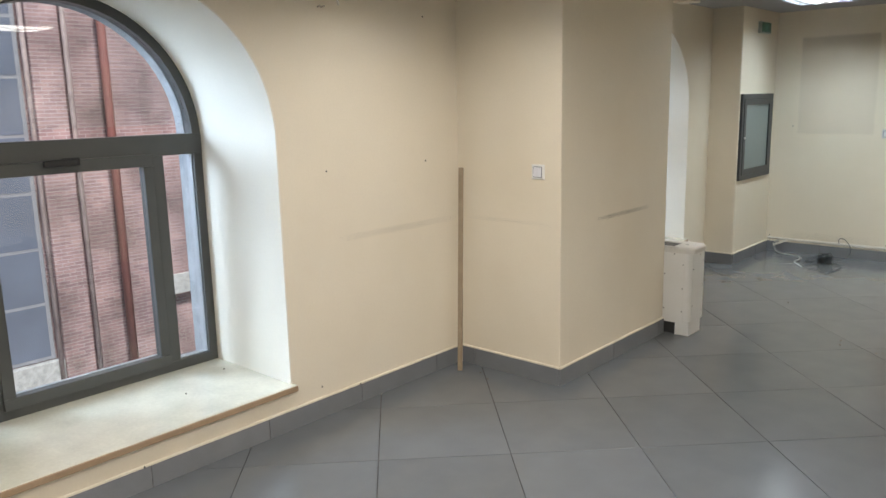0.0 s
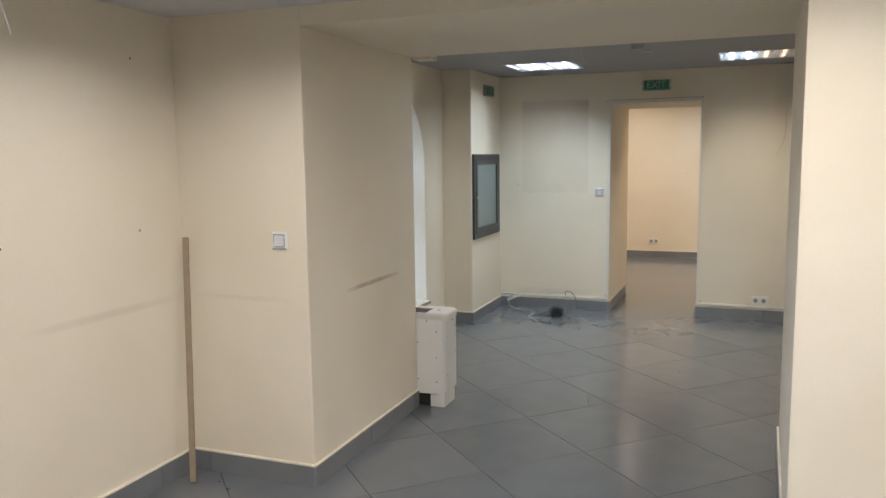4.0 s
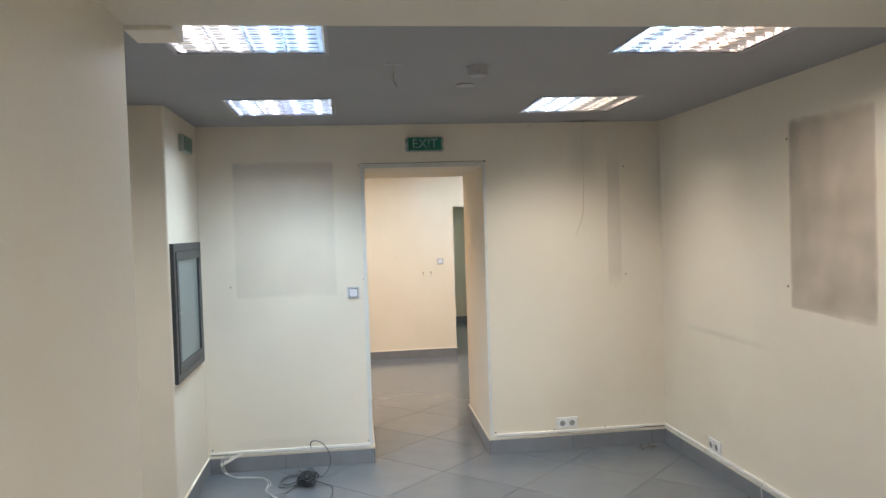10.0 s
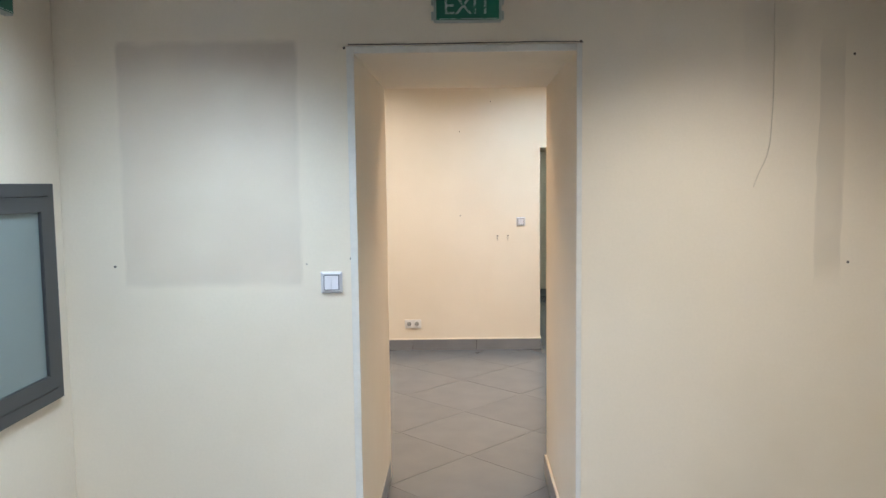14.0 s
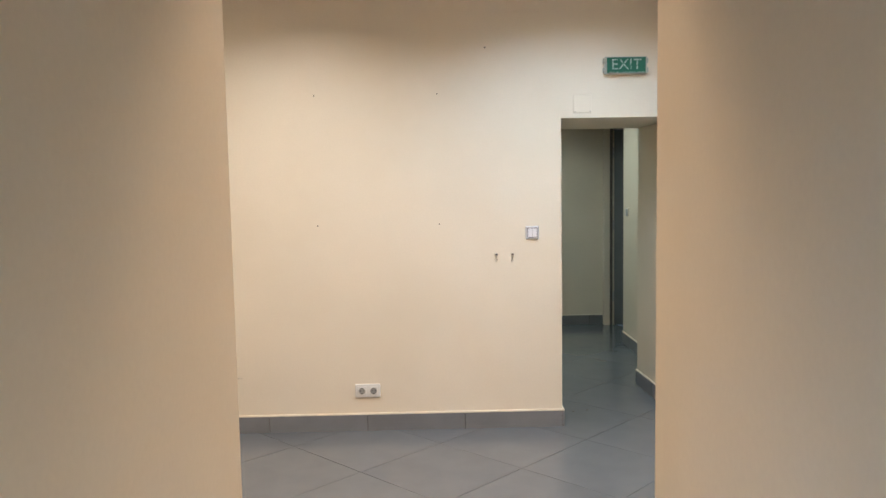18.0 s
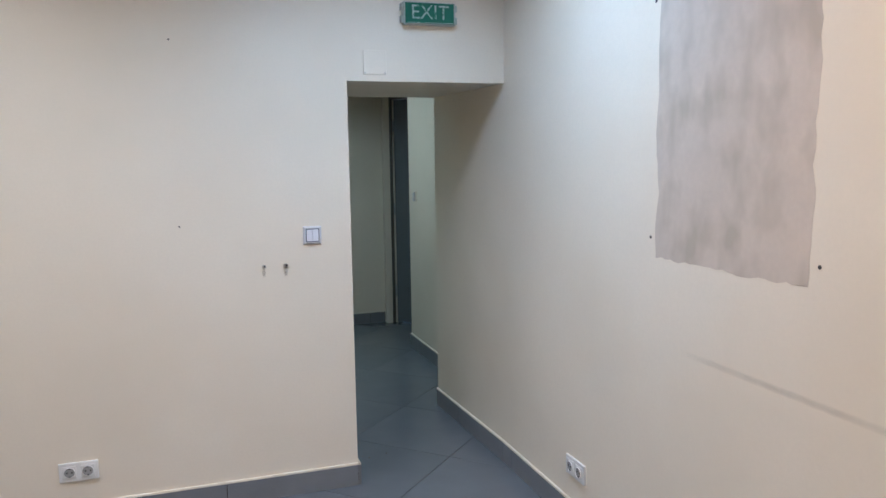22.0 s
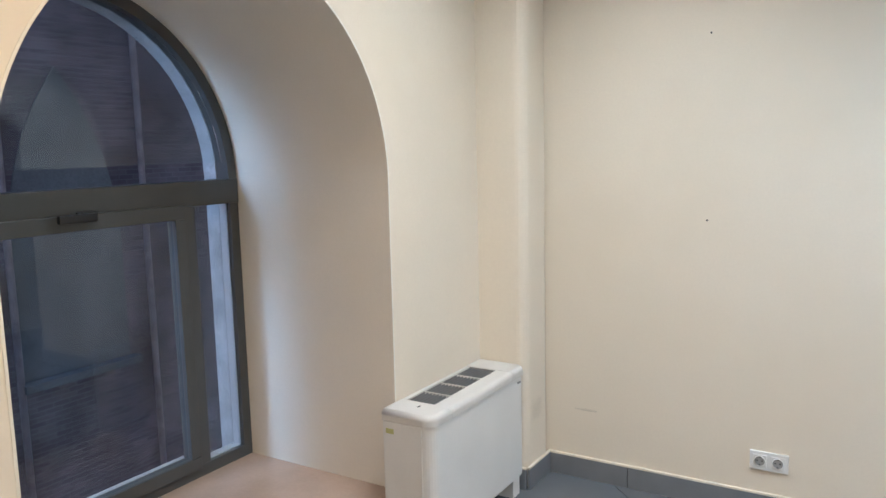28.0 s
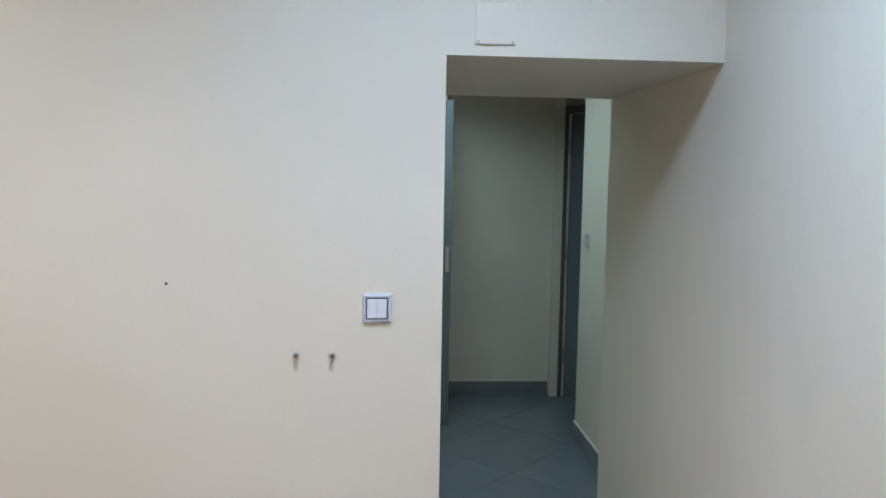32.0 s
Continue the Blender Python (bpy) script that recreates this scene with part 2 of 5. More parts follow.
def tube(name, points, r, mat, parent=None, label="", category="", resolution=6):
    """A cable through the points, as a mesh."""
    c = bpy.data.curves.new(name, "CURVE")
    c.dimensions, c.bevel_depth, c.bevel_resolution, c.resolution_u = "3D", r, 2, resolution
    s = c.splines.new("BEZIER")
    s.bezier_points.add(len(points) - 1)
    for b, p in zip(s.bezier_points, points):
        b.co, b.handle_left_type, b.handle_right_type = p, "AUTO", "AUTO"
    c.materials.append(mat)
    tmp = bpy.data.objects.new(name, c)
    scene.collection.objects.link(tmp)
    me = bpy.data.meshes.new_from_object(tmp.evaluated_get(bpy.context.evaluated_depsgraph_get()))
    bpy.data.objects.remove(tmp)
    ob = new(name, me)
    if not me.materials:
        me.materials.append(mat)
    for f in me.polygons:
        f.use_smooth = True
    if parent:
        ob.parent = parent
    if label:
        tagged(ob, label, category)
    return ob


# ---------------------------------------------------------------- plan, in metres
FACADE, OUTER, PANE = -1.41, -2.165, -2.08      # inner face, outer face, window plane
FACADE_C = -1.24
PIER_X, PIER_R, PIER_RF = -0.695, 1.41, 1.375                  # the wide opening between the two front rooms
PIER_A, PIER_B = -4.556, -3.285
CEIL_A, CEIL_B, CEIL_C, BEAM = 2.25, 2.35, 2.75, 2.164
LEFT_B, RIGHT_B, COL_Y = -1.13, 2.135, -0.92
DOOR_L, DOOR_R, DOOR_H, BACK = -0.011, 0.824, 2.053, 1.09
DOOR_RC, DOOR_LC = 0.852, 0.019
WALL_Y, WALL_T, EXIT_L, RIGHT_C, EXIT_H = 4.2, 5.16, 1.2, 1.96, 1.882
TOP = 2.95
WINDOWS = [(-6.53, 0.68, 0.232, 1.42, FACADE), (-2.06, 0.68, 0.29, 1.48, FACADE), (2.508, 0.742, 0.235, 1.476, FACADE_C)]


def structure(name, bm, mat, label, category):
    return solid(name, bm, mat, label, category, "structure")


def facade(bm, y0, y1, win, x_in):
    """A stretch of the outer wall with one arched opening through it."""
    yc, r, z0, zs, _ = win
    n = 80
    arch = [(yc + r * math.cos(math.pi * i / n), zs + r * math.sin(math.pi * i / n)) for i in range(n + 1)]
    prism(bm, [(y0, -0.02), (y0, TOP), (y1, TOP), (y1, -0.02), (yc + r, -0.02), *arch, (yc - r, -0.02)], "x", OUTER, x_in)
    box(bm, OUTER, x_in, yc - r, yc + r, -0.02, z0 - 0.03)
    return bm


structure("wall_facade_front", facade(bmesh.new(), -10.0, PIER_A, WINDOWS[0], FACADE), WALL, "cream painted outer wall with an arched window opening", "wall")
structure("wall_facade_middle", facade(bmesh.new(), PIER_B, COL_Y, WINDOWS[1], FACADE), WALL, "cream painted outer wall with an arched window opening", "wall")
structure("wall_facade_back", facade(bmesh.new(), BACK, 3.95, WINDOWS[2], FACADE_C), WALL, "cream painted outer wall with an arched window opening", "wall")
structure("wall_pier_left", boxed(OUTER, PIER_X, PIER_A, PIER_B, -0.02, TOP, bevel=0.006), WALL, "cream painted wall pier beside the wide opening", "wall")
bm = prism(bmesh.new(), [(PIER_RF, PIER_A - 0.024), (4.2, PIER_A), (4.2, PIER_B), (PIER_R, PIER_B)], "z", -0.02, TOP)
bmesh.ops.bevel(bm, geom=[e for e in bm.edges if abs(e.verts[0].co.z - e.verts[1].co.z) > 1 and e.verts[0].co.x < 2], offset=0.006, segments=2, affect="EDGES")
structure("wall_pier_right", bm, WALL, "cream painted wall pier beside the wide opening", "wall")
structure("beam", boxed(PIER_X - 0.01, PIER_R + 0.01, PIER_A + 0.003, PIER_B - 0.003, BEAM, TOP), WALL, "cream painted beam over the wide opening", "beam")
structure("wall_column", boxed(OUTER, LEFT_B, COL_Y, 0.0, -0.02, TOP, bevel=0.012, segments=3), WALL, "cream painted projecting wall that holds the hatch", "wall")
structure("wall_right", boxed(RIGHT_B, 2.6, PIER_B, 0.0, -0.02, TOP), WALL, "cream painted side wall with a repaired grey patch", "wall")
bm = bmesh.new()
prism(bm, [(OUTER, 0.0), (DOOR_L, 0.0), (DOOR_LC, BACK), (OUTER, BACK)], "z", -0.02, TOP)
prism(bm, [(DOOR_R, 0.0), (2.6, 0.0), (2.6, BACK), (DOOR_RC, BACK)], "z", -0.02, TOP)
prism(bm, [(DOOR_L, 0.0), (DOOR_R, 0.0), (DOOR_RC, BACK), (DOOR_LC, BACK)], "z", DOOR_H, TOP)
structure("wall_cross", bm, WALL, "thick cream painted cross wall with a doorway", "wall")
structure("wall_right_back", boxed(RIGHT_C, 2.6, BACK, WALL_T, -0.02, TOP), WALL, "cream painted side wall with a repaired grey patch", "wall")
bm = bmesh.new()
box(bm, OUTER, EXIT_L, WALL_Y, WALL_T, -0.02, TOP)
box(bm, EXIT_L, RIGHT_C, WALL_Y, WALL_T, EXIT_H, TOP)
prism(bm, [(RIGHT_C, WALL_Y), (RIGHT_C, WALL_T), (1.925, WALL_T)], "z", -0.02, EXIT_H)
structure("wall_end", bm, WALL, "thick cream painted end wall with a passage", "wall")
structure("wall_pilaster", boxed(OUTER, -1.0, 3.95, WALL_Y, -0.02, TOP, bevel=0.05, segments=5), WALL, "cream painted pilaster with a rounded edge", "wall")
structure("wall_corridor_right", boxed(2.19, 2.6, WALL_T, 6.62, -0.02, TOP), WALL, "cream painted corridor wall", "wall")
structure("wall_corridor_far", boxed(1.47, 2.27, 7.56, 7.9, -0.02, TOP), WALL, "cream painted corridor end wall", "wall")
structure("wall_corridor_side", boxed(3.1, 3.4, 6.3, 8.0, -0.02, TOP), WALL, "cream painted corridor wall", "wall")
structure("wall_corridor_left", boxed(0.2, 0.5, WALL_T, 8.0, -0.02, TOP), WALL, "cream painted corridor wall", "wall")
structure("wall_front_end", boxed(OUTER, 4.2, -10.3, -10.0, -0.02, TOP), WALL, "cream painted room wall", "wall")
structure("wall_front_side", boxed(4.2, 4.5, -10.3, PIER_B, -0.02, TOP), WALL, "cream painted room wall", "wall")

# ceilings, with the cut-outs for the recessed lights
LIGHTS_B = [(-0.49, -0.785), (1.28, -0.785), (-0.50, -2.45), (1.29, -2.45)]
# x = 3.15: unseen pair, added to brighten the pier faces.
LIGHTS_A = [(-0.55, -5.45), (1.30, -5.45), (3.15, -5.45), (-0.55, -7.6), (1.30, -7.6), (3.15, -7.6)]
LIGHTS_C = [(-0.35, 3.15), (1.25, 3.15), (-0.35, 1.75), (1.25, 1.75)]


def ceiling(name, x0, x1, y0, y1, z, lights, mat):
    """A slab with square holes, made of strips between the hole edges."""
    s = 0.296
    xs = sorted({x0, x1, *[c for x, _ in lights for c in (x - s, x + s)]})
    ys = sorted({y0, y1, *[c for _, y in lights for c in (y - s, y + s)]})
    bm = bmesh.new()
    for xa, xb in zip(xs, xs[1:]):
        for ya, yb in zip(ys, ys[1:]):
            cx, cy = (xa + xb) / 2, (ya + yb) / 2
            if not any(abs(cx - x) < s and abs(cy - y) < s for x, y in lights):
                vs = [bm.verts.new(p) for p in ((xa, ya, z), (xb, ya, z), (xb, yb, z), (xa, yb, z))]
                bm.faces.new(vs)
    bmesh.ops.remove_doubles(bm, verts=bm.verts[:], dist=1e-5)
    r = bmesh.ops.extrude_face_region(bm, geom=bm.faces[:])
    for v in r["geom"]:
        if isinstance(v, bmesh.types.BMVert):
            v.co.z += 0.02
    return structure(name, bm, mat, "plain off-white painted ceiling", "ceiling")


ceiling("ceiling_front", FACADE - 0.1, 4.25, -10.1, PIER_A + 0.05, CEIL_A, LIGHTS_A, CEILING_A)
ceiling("ceiling_middle", FACADE - 0.1, RIGHT_B + 0.1, PIER_B - 0.05, 0.05, CEIL_B, LIGHTS_B, CEILING_SHADED)
ceiling("ceiling_back", FACADE_C - 0.1, RIGHT_C + 0.1, BACK - 0.05, WALL_Y + 0.05, CEIL_C, LIGHTS_C, CEILING_SHADED)
ceiling("ceiling_corridor", 0.4, 3.2, WALL_T - 0.05, 8.0, 2.6, [(1.35, 6.3)], CEILING_SHADED)
structure("roof_slab", boxed(OUTER, 4.5, -10.3, 8.0, TOP, TOP + 0.3), CONCRETE, "grey concrete slab above the ceilings", "roof")
# Added block, unseen from the rooms, that throws the narrow yard into shade.
structure("wall_shade_block", boxed(OUTER, 4.5, 0.6, 30.0, TOP + 0.301, 19.0), CONCRETE, "plain grey block added above the back rooms to shade the yard", "wall")


# ---------------------------------------------------------------- recessed ceiling lights
def louvre_profile(u, low, high, z0, z1, n=6, rib=0.0):
    """The section of a parabolic louvre blade: thin below, spreading in two hollow, perhaps ribbed flanks."""
    side = [(low + (high - low) * (i / n) ** 2 + rib * (i % 2 == 0), z0 + (z1 - z0) * i / n) for i in range(n + 1)]
    return [(u - w, z) for w, z in side] + [(u + w, z) for w, z in side[::-1]]


def ceiling_light(x, y, z, halves, spread, tubes):
    """A square recessed louvre light. halves: the colour and watts of its two pairs of tubes."""
    t = thing("ceiling_light", "square recessed ceiling light with a polished aluminium louvre", "ceiling light", "recessed ceiling lights", at=pose(x, y, z))
    s = 0.295
    bm = bmesh.new()
    for a, b, c, d in ((-s - 0.010, s + 0.010, -s - 0.010, -s + 0.004), (-s - 0.010, s + 0.010, s - 0.004, s + 0.010), (-s - 0.010, -s + 0.004, -s + 0.004, s - 0.004), (s - 0.004, s + 0.010, -s + 0.004, s - 0.004)):
        box(bm, a, b, c, d, -0.004, -0.001)
    part("frame", bm, LAMP_FRAME, t, "grey painted steel frame")
    bm = bmesh.new()
    box(bm, -s, s, -s, s, 0.118, 0.122)
    for a, b, c, d in ((-s, s, -s, -s + 0.003), (-s, s, s - 0.003, s), (-s, -s + 0.003, -s + 0.003, s - 0.003), (s - 0.003, s, -s + 0.003, s - 0.003)):
        box(bm, a, b, c, d, 0.0, 0.118)
    part("housing", bm, HOUSING, t)
    bm = bmesh.new()
    for a, b, c, d in ((-0.2905, 0.2905, -0.2905, -0.283), (-0.2905, 0.2905, 0.283, 0.2905), (-0.2905, -0.283, -0.283, 0.283), (0.283, 0.2905, -0.283, 0.283)):
        box(bm, a, b, c, d, 0.002, 0.05)
    part("louvre_rim", bm, LOUVRE, t)
    for i in range(4):
        u = -0.2025 + 0.135 * i
        part("lamp_tube", rod(bmesh.new(), (u, -0.26, 0.085), (u, 0.26, 0.085), 0.013), tubes[i], t, smooth=True)
    for i in range(3):
        part("louvre_rail", prism(bmesh.new(), louvre_profile(-0.135 + 0.135 * i, 0.0012, 0.010, 0.003, 0.052), "y", -0.278, 0.278), LOUVRE, t)
    for i in range(4):
        for j in range(8):
            v = -0.2485 + 0.071 * j
            bm = prism(bmesh.new(), louvre_profile(v, 0.0010, 0.0075, 0.005, 0.044, 8, 0.0020), "x", -0.263 + 0.135 * i, -0.142 + 0.135 * i)
            part("louvre_blade", bm, BLADE, t)
    for i, (color, watts, *own) in enumerate(halves):
        if watts:
            ceiling_glow(x - 0.135 + 0.27 * i, y, z - 0.008, watts, color, 0.2, 0.5, own[0] if own else spread)
    return t


LAMP_FRAME = material("lamp_frame_enamel", (0.36, 0.36, 0.37), 0.4, vary=0.02, bump=0)
HOUSING = material("lamp_housing_enamel", (0.36, 0.36, 0.38), 0.5, vary=0.03, bump=0)
BLADE = material("ribbed_aluminium_blade", (0.80, 0.81, 0.83), 0.20, metal=1.0, vary=0.03, scale=20, bump=0)
LOUVRE = material("polished_aluminium", (0.82, 0.83, 0.85), 0.16, metal=1.0, vary=0.02, bump=0)
TUBE_COOL = glowing("lit_tube", (0.50, 0.72, 1.0), 15.0)
TUBE_WHITE = glowing("lit_white_tube", (0.74, 0.86, 1.0), 16.0)
TUBE_VIOLET = glowing("lit_violet_tube", (0.54, 0.62, 1.0), 12.0)
TUBE_DIM = glowing("lit_dim_tube", (0.96, 0.88, 0.80), 11.0)
TUBE_WARM = glowing("lit_warm_tube", (1.0, 0.72, 0.52), 8.0)
TUBE_FAINT = glowing("lit_faint_tube", (1.0, 0.76, 0.54), 3.5)
COOL_LEFT = (0.745, 0.90, 1.0)
STRAW, TAN, PINK = (1.0, 0.95, 0.82), (1.0, 0.83, 0.67), (1.0, 0.84, 0.75)
w = LAMP_W * 0.84
ceiling_light(*LIGHTS_B[0], CEIL_B, [(COOL_LEFT, w * 0.9, 135), (COOL_LEFT, w * 1.6, 116)], 130, [TUBE_WHITE, TUBE_DIM, TUBE_VIOLET, TUBE_WHITE])
ceiling_light(*LIGHTS_B[1], CEIL_B, [(STRAW, w * 1.05, 118), (TAN, w * 0.65, 132)], 130, [TUBE_WHITE, TUBE_WHITE, TUBE_FAINT, TUBE_FAINT])
ceiling_light(*LIGHTS_B[2], CEIL_B, [(PINK, w * 1.3), (COOL_LEFT, w * 1.3)], 156, [TUBE_DIM, TUBE_DIM, TUBE_COOL, TUBE_COOL])
ceiling_light(*LIGHTS_B[3], CEIL_B, [(STRAW, w * 0.9), (TAN, w * 0.95)], 156, [TUBE_COOL, TUBE_COOL, TUBE_WARM, TUBE_WARM])
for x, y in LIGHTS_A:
    # The unseen lights are boosted in place of daylight from behind.
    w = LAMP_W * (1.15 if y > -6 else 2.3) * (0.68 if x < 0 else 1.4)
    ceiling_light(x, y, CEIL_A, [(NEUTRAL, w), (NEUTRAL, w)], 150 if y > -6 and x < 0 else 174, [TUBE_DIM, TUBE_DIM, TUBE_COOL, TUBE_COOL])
for (x, y), color in zip(LIGHTS_C, (WARM, COOL, AMBER, AMBER)):
    w = LAMP_W * (1.6 if color == COOL else 1.3 if color == AMBER else 1.4)
    ceiling_light(x, y, CEIL_C, [(color, w), (color, w)], 142, [TUBE_WARM] * 4)
ceiling_light(1.35, 6.3, 2.6, [(GREENISH, LAMP_W * 0.75), (GREENISH, LAMP_W * 0.75)], 130, [TUBE_WARM] * 4)


# ---------------------------------------------------------------- windows
def arch_band(bm, yc, zs, r0, r1, x0, x1, n=28):
    """A half ring between two radii."""
    for i in range(n):
        a, b = math.pi * i / n, math.pi * (i + 1) / n
        q = [(yc - r * math.cos(c), zs + r * math.sin(c)) for r, c in ((r0, a), (r1, a), (r1, b), (r0, b))]
        prism(bm, q, "x", x0, x1)
    return bm


# Pale strips: daylight on the frame's outer edges put into their colour.
LIT_EDGE = material("lit_frame_edge", (0.48, 0.50, 0.52), 0.35, metal=0.3, vary=0.06, bump=0)


def window(number, win):
    yc, r, z0, zs, wall_x = win
    t = thing(f"window_{number}", "arched grey metal window with a tilting middle sash", "window", "arched windows", "structure", at=pose(PANE, yc, 0))
    w, d = 0.05, 0.035
    zt = zs - (0.023 if wall_x == FACADE_C else 0.003)
    zb, zc = zt - 0.075, zt + 0.028        # the transom
    bm = bmesh.new()
    arch_band(bm, 0, zs, r - w, r + 0.01, -d, d)
    box(bm, -d, d, -r - 0.01, -r + w, z0 + w, zb)
    box(bm, -d, d, r - w, r + 0.01, z0 + w, zb)
    box(bm, -d, d, -r - 0.01, r + 0.01, z0, z0 + w)
    part("window_frame", bm, FRAME, t)
    part("transom", boxed(-d, d + 0.004, -r + 0.002, r - 0.002, zb, zc, bevel=0.003), FRAME, t)
    m = 0.625 * r
    for s in (-1, 1):
        part("mullion", boxed(-d, d, s * m - 0.035, s * m + 0.035, z0 + w, zb, bevel=0.003), FRAME, t)
    sash = bmesh.new()
    a, za, zz = m - 0.028, z0 + w - 0.006, zb + 0.012
    box(sash, 0.0, d + 0.02, -a, a, za, za + 0.055, bevel=0.003)
    box(sash, 0.0, d + 0.02, -a, a, zz - 0.058, zz, bevel=0.003)
    box(sash, 0.0, d + 0.02, -a, -a + 0.052, za + 0.055, zz - 0.058, bevel=0.003)
    box(sash, 0.0, d + 0.02, a - 0.052, a, za + 0.055, zz - 0.058, bevel=0.003)
    sash = part("sash", sash, FRAME, t)
    bm = bmesh.new()
    box(bm, d + 0.02, d + 0.034, -0.040, 0.040, zz - 0.026, zz + 0.010, bevel=0.004)
    box(bm, d + 0.03, d + 0.062, -0.012, 0.012, zz - 0.020, zz + 0.002, bevel=0.003)
    box(bm, d + 0.05, d + 0.070, -0.130, 0.014, zz - 0.024, zz + 0.006, bevel=0.005)
    part("handle", bm, BLACK, sash, "black tilt handle")
    for y0, y1, za, zb2, at in ((-r + w, -m - 0.035, z0 + w, zb, 0.016), (-m + 0.03, m - 0.03, z0 + 0.09, zb - 0.03, 0.034), (m + 0.035, r - w, z0 + w, zb, 0.016)):
        g = part("pane", boxed(at - 0.004, at + 0.004, y0, y1, za, zb2), GLASS, t)
        g.visible_shadow = False
        for s in (0, 1):
            edge_span = (y1 - 0.0045, y1 - 0.0005) if s else (y0 + 0.0005, y0 + 0.0045)
            part("lit_edge_strip", boxed(-d + 0.002, at - 0.0045, *edge_span, za + 0.003, zb2 - 0.003), LIT_EDGE, t, "thin pale strip for daylight on the frame edge")
        part("lit_edge_strip", boxed(-d + 0.002, at - 0.0045, y0 + 0.005, y1 - 0.005, za + 0.0005, za + 0.0045), LIT_EDGE, t, "thin pale strip for daylight on the frame edge")
    bm = bmesh.new()
    n = 28
    prism(bm, [((r - w) * math.cos(math.pi * i / n), zs + (r - w) * math.sin(math.pi * i / n)) for i in range(n + 1) if zs + (r - w) * math.sin(math.pi * i / n) > zc] , "x", -0.004, 0.004)
    g = part("pane", bm, GLASS, t)
    g.visible_shadow = False
    sill = solid("window_sill", boxed(PANE - 0.02, wall_x + 0.035, yc - r - 0.012, yc + r + 0.012, z0 - 0.03, z0, bevel=0.004), SILL_TAN if wall_x == FACADE_C else SILL, "tan stone window sill with a brown front edge" if wall_x == FACADE_C else "cream stone window sill with a brown front edge", "window sill", "structure")
    part("sill_edge", boxed(wall_x + 0.032, wall_x + 0.041, yc - r - 0.012, yc + r + 0.012, z0 - 0.031, z0 - 0.003, bevel=0.003), SILL_EDGE, sill, "brown edge strip")
    bm = bmesh.new()
    arch_band(bm, yc, zs, r - 0.004, r + 0.004, PANE + d, wall_x + 0.002, 80)
    box(bm, PANE + d, wall_x + 0.002, yc - r - 0.004, yc - r + 0.004, z0, zs)
    box(bm, PANE + d, wall_x + 0.002, yc + r - 0.004, yc + r + 0.004, z0, zs)
    structure("trim_reveal", bm, REVEAL, "white painted window reveal", "reveal")


for n, win in enumerate(WINDOWS):
    window(n + 1, win)


# ---------------------------------------------------------------- outside
structure("ground", boxed(-400, 400, -400, 400, -6.1, -6.0), GROUND, "dark paved courtyard ground", "ground")


# ---------------------------------------------------------------- small fixtures
def text_mesh(name, words, size, mat, parent, m, label="", depth=0.0008):
    c = bpy.data.curves.new(name, "FONT")
    c.body, c.size, c.align_x, c.align_y, c.extrude = words, size, "CENTER", "CENTER", depth
    tmp = bpy.data.objects.new(name, c)
    scene.collection.objects.link(tmp)
    me = bpy.data.meshes.new_from_object(tmp.evaluated_get(bpy.context.evaluated_depsgraph_get()))
    bpy.data.objects.remove(tmp)
    me.materials.clear()
    me.materials.append(mat)
    ob = new(name, me)
    ob.parent = parent
    ob.matrix_local = m
    if label:
        tagged(ob, label)
    return ob


# Wall fixtures are built facing -y with their back at y = 0, then turned to their wall.
def face(x, y, z, turn=0):
    """turn 0: faces -y; 90: faces +x; -90: faces -x."""
    return pose(x, y, z, rz=turn)


def frame_plate(w, inner, low, high):
    """A square cover plate whose border slopes up from a thin outer edge to its opening."""
    bm, rings = bmesh.new(), []
    for half, y in ((w, -0.0005), (w, -low), (w - 0.004, -low - 0.002), (inner + 0.004, -high), (inner, -high + 0.0006), (inner, -0.002)):
        rings.append([bm.verts.new((sx * half, y, sz * half)) for sx, sz in ((-1, -1), (1, -1), (1, 1), (-1, 1))])
    for lo, hi in zip(rings, rings[1:]):
        for i in range(4):
            bm.faces.new((lo[i], lo[(i + 1) % 4], hi[(i + 1) % 4], hi[i]))
    bm.faces.new(rings[-1])
    bm.faces.new(rings[0][::-1])
    return bm


def light_switch(m, label, plate):
    t = thing("light_switch", label, "light switch", "light switches", at=m)
    part("plate", frame_plate(0.0405, 0.0300, 0.006, 0.0115), plate, t)
    bm = bmesh.new()
    outer = rounded_plan(-0.0296, 0.0296, -0.0296, 0.0296, 0.004, ("ll", "lr", "ur", "ul"), 4)
    inner = rounded_plan(-0.0268, 0.0268, -0.0268, 0.0268, 0.003, ("ll", "lr", "ur", "ul"), 4)
    rings = [[bm.verts.new((px, py, pz)) for px, pz in plan] for plan, py in ((outer, -0.0025), (outer, -0.0118), (inner, -0.0118), (inner, -0.0025))]
    for lo, hi in zip(rings, rings[1:] + rings[:1]):
        for i in range(len(lo)):
            bm.faces.new((lo[i], lo[(i + 1) % len(lo)], hi[(i + 1) % len(lo)], hi[i]))
    part("inner_rim", bm, SWITCH_RIM, t, "dark blue-grey rim line")
    for x0, x1 in ((-0.0262, -0.0007), (0.0007, 0.0262)):
        bm = bmesh.new()
        prism(bm, [(-0.0030, -0.0262), (-0.0150, -0.0262), (-0.0156, -0.0244), (-0.0128, 0.0244), (-0.0120, 0.0262), (-0.0030, 0.0262)], "x", x0, x1)
        part("rocker", bm, ROCKER, t, "pale lilac-white rocker")
    return t


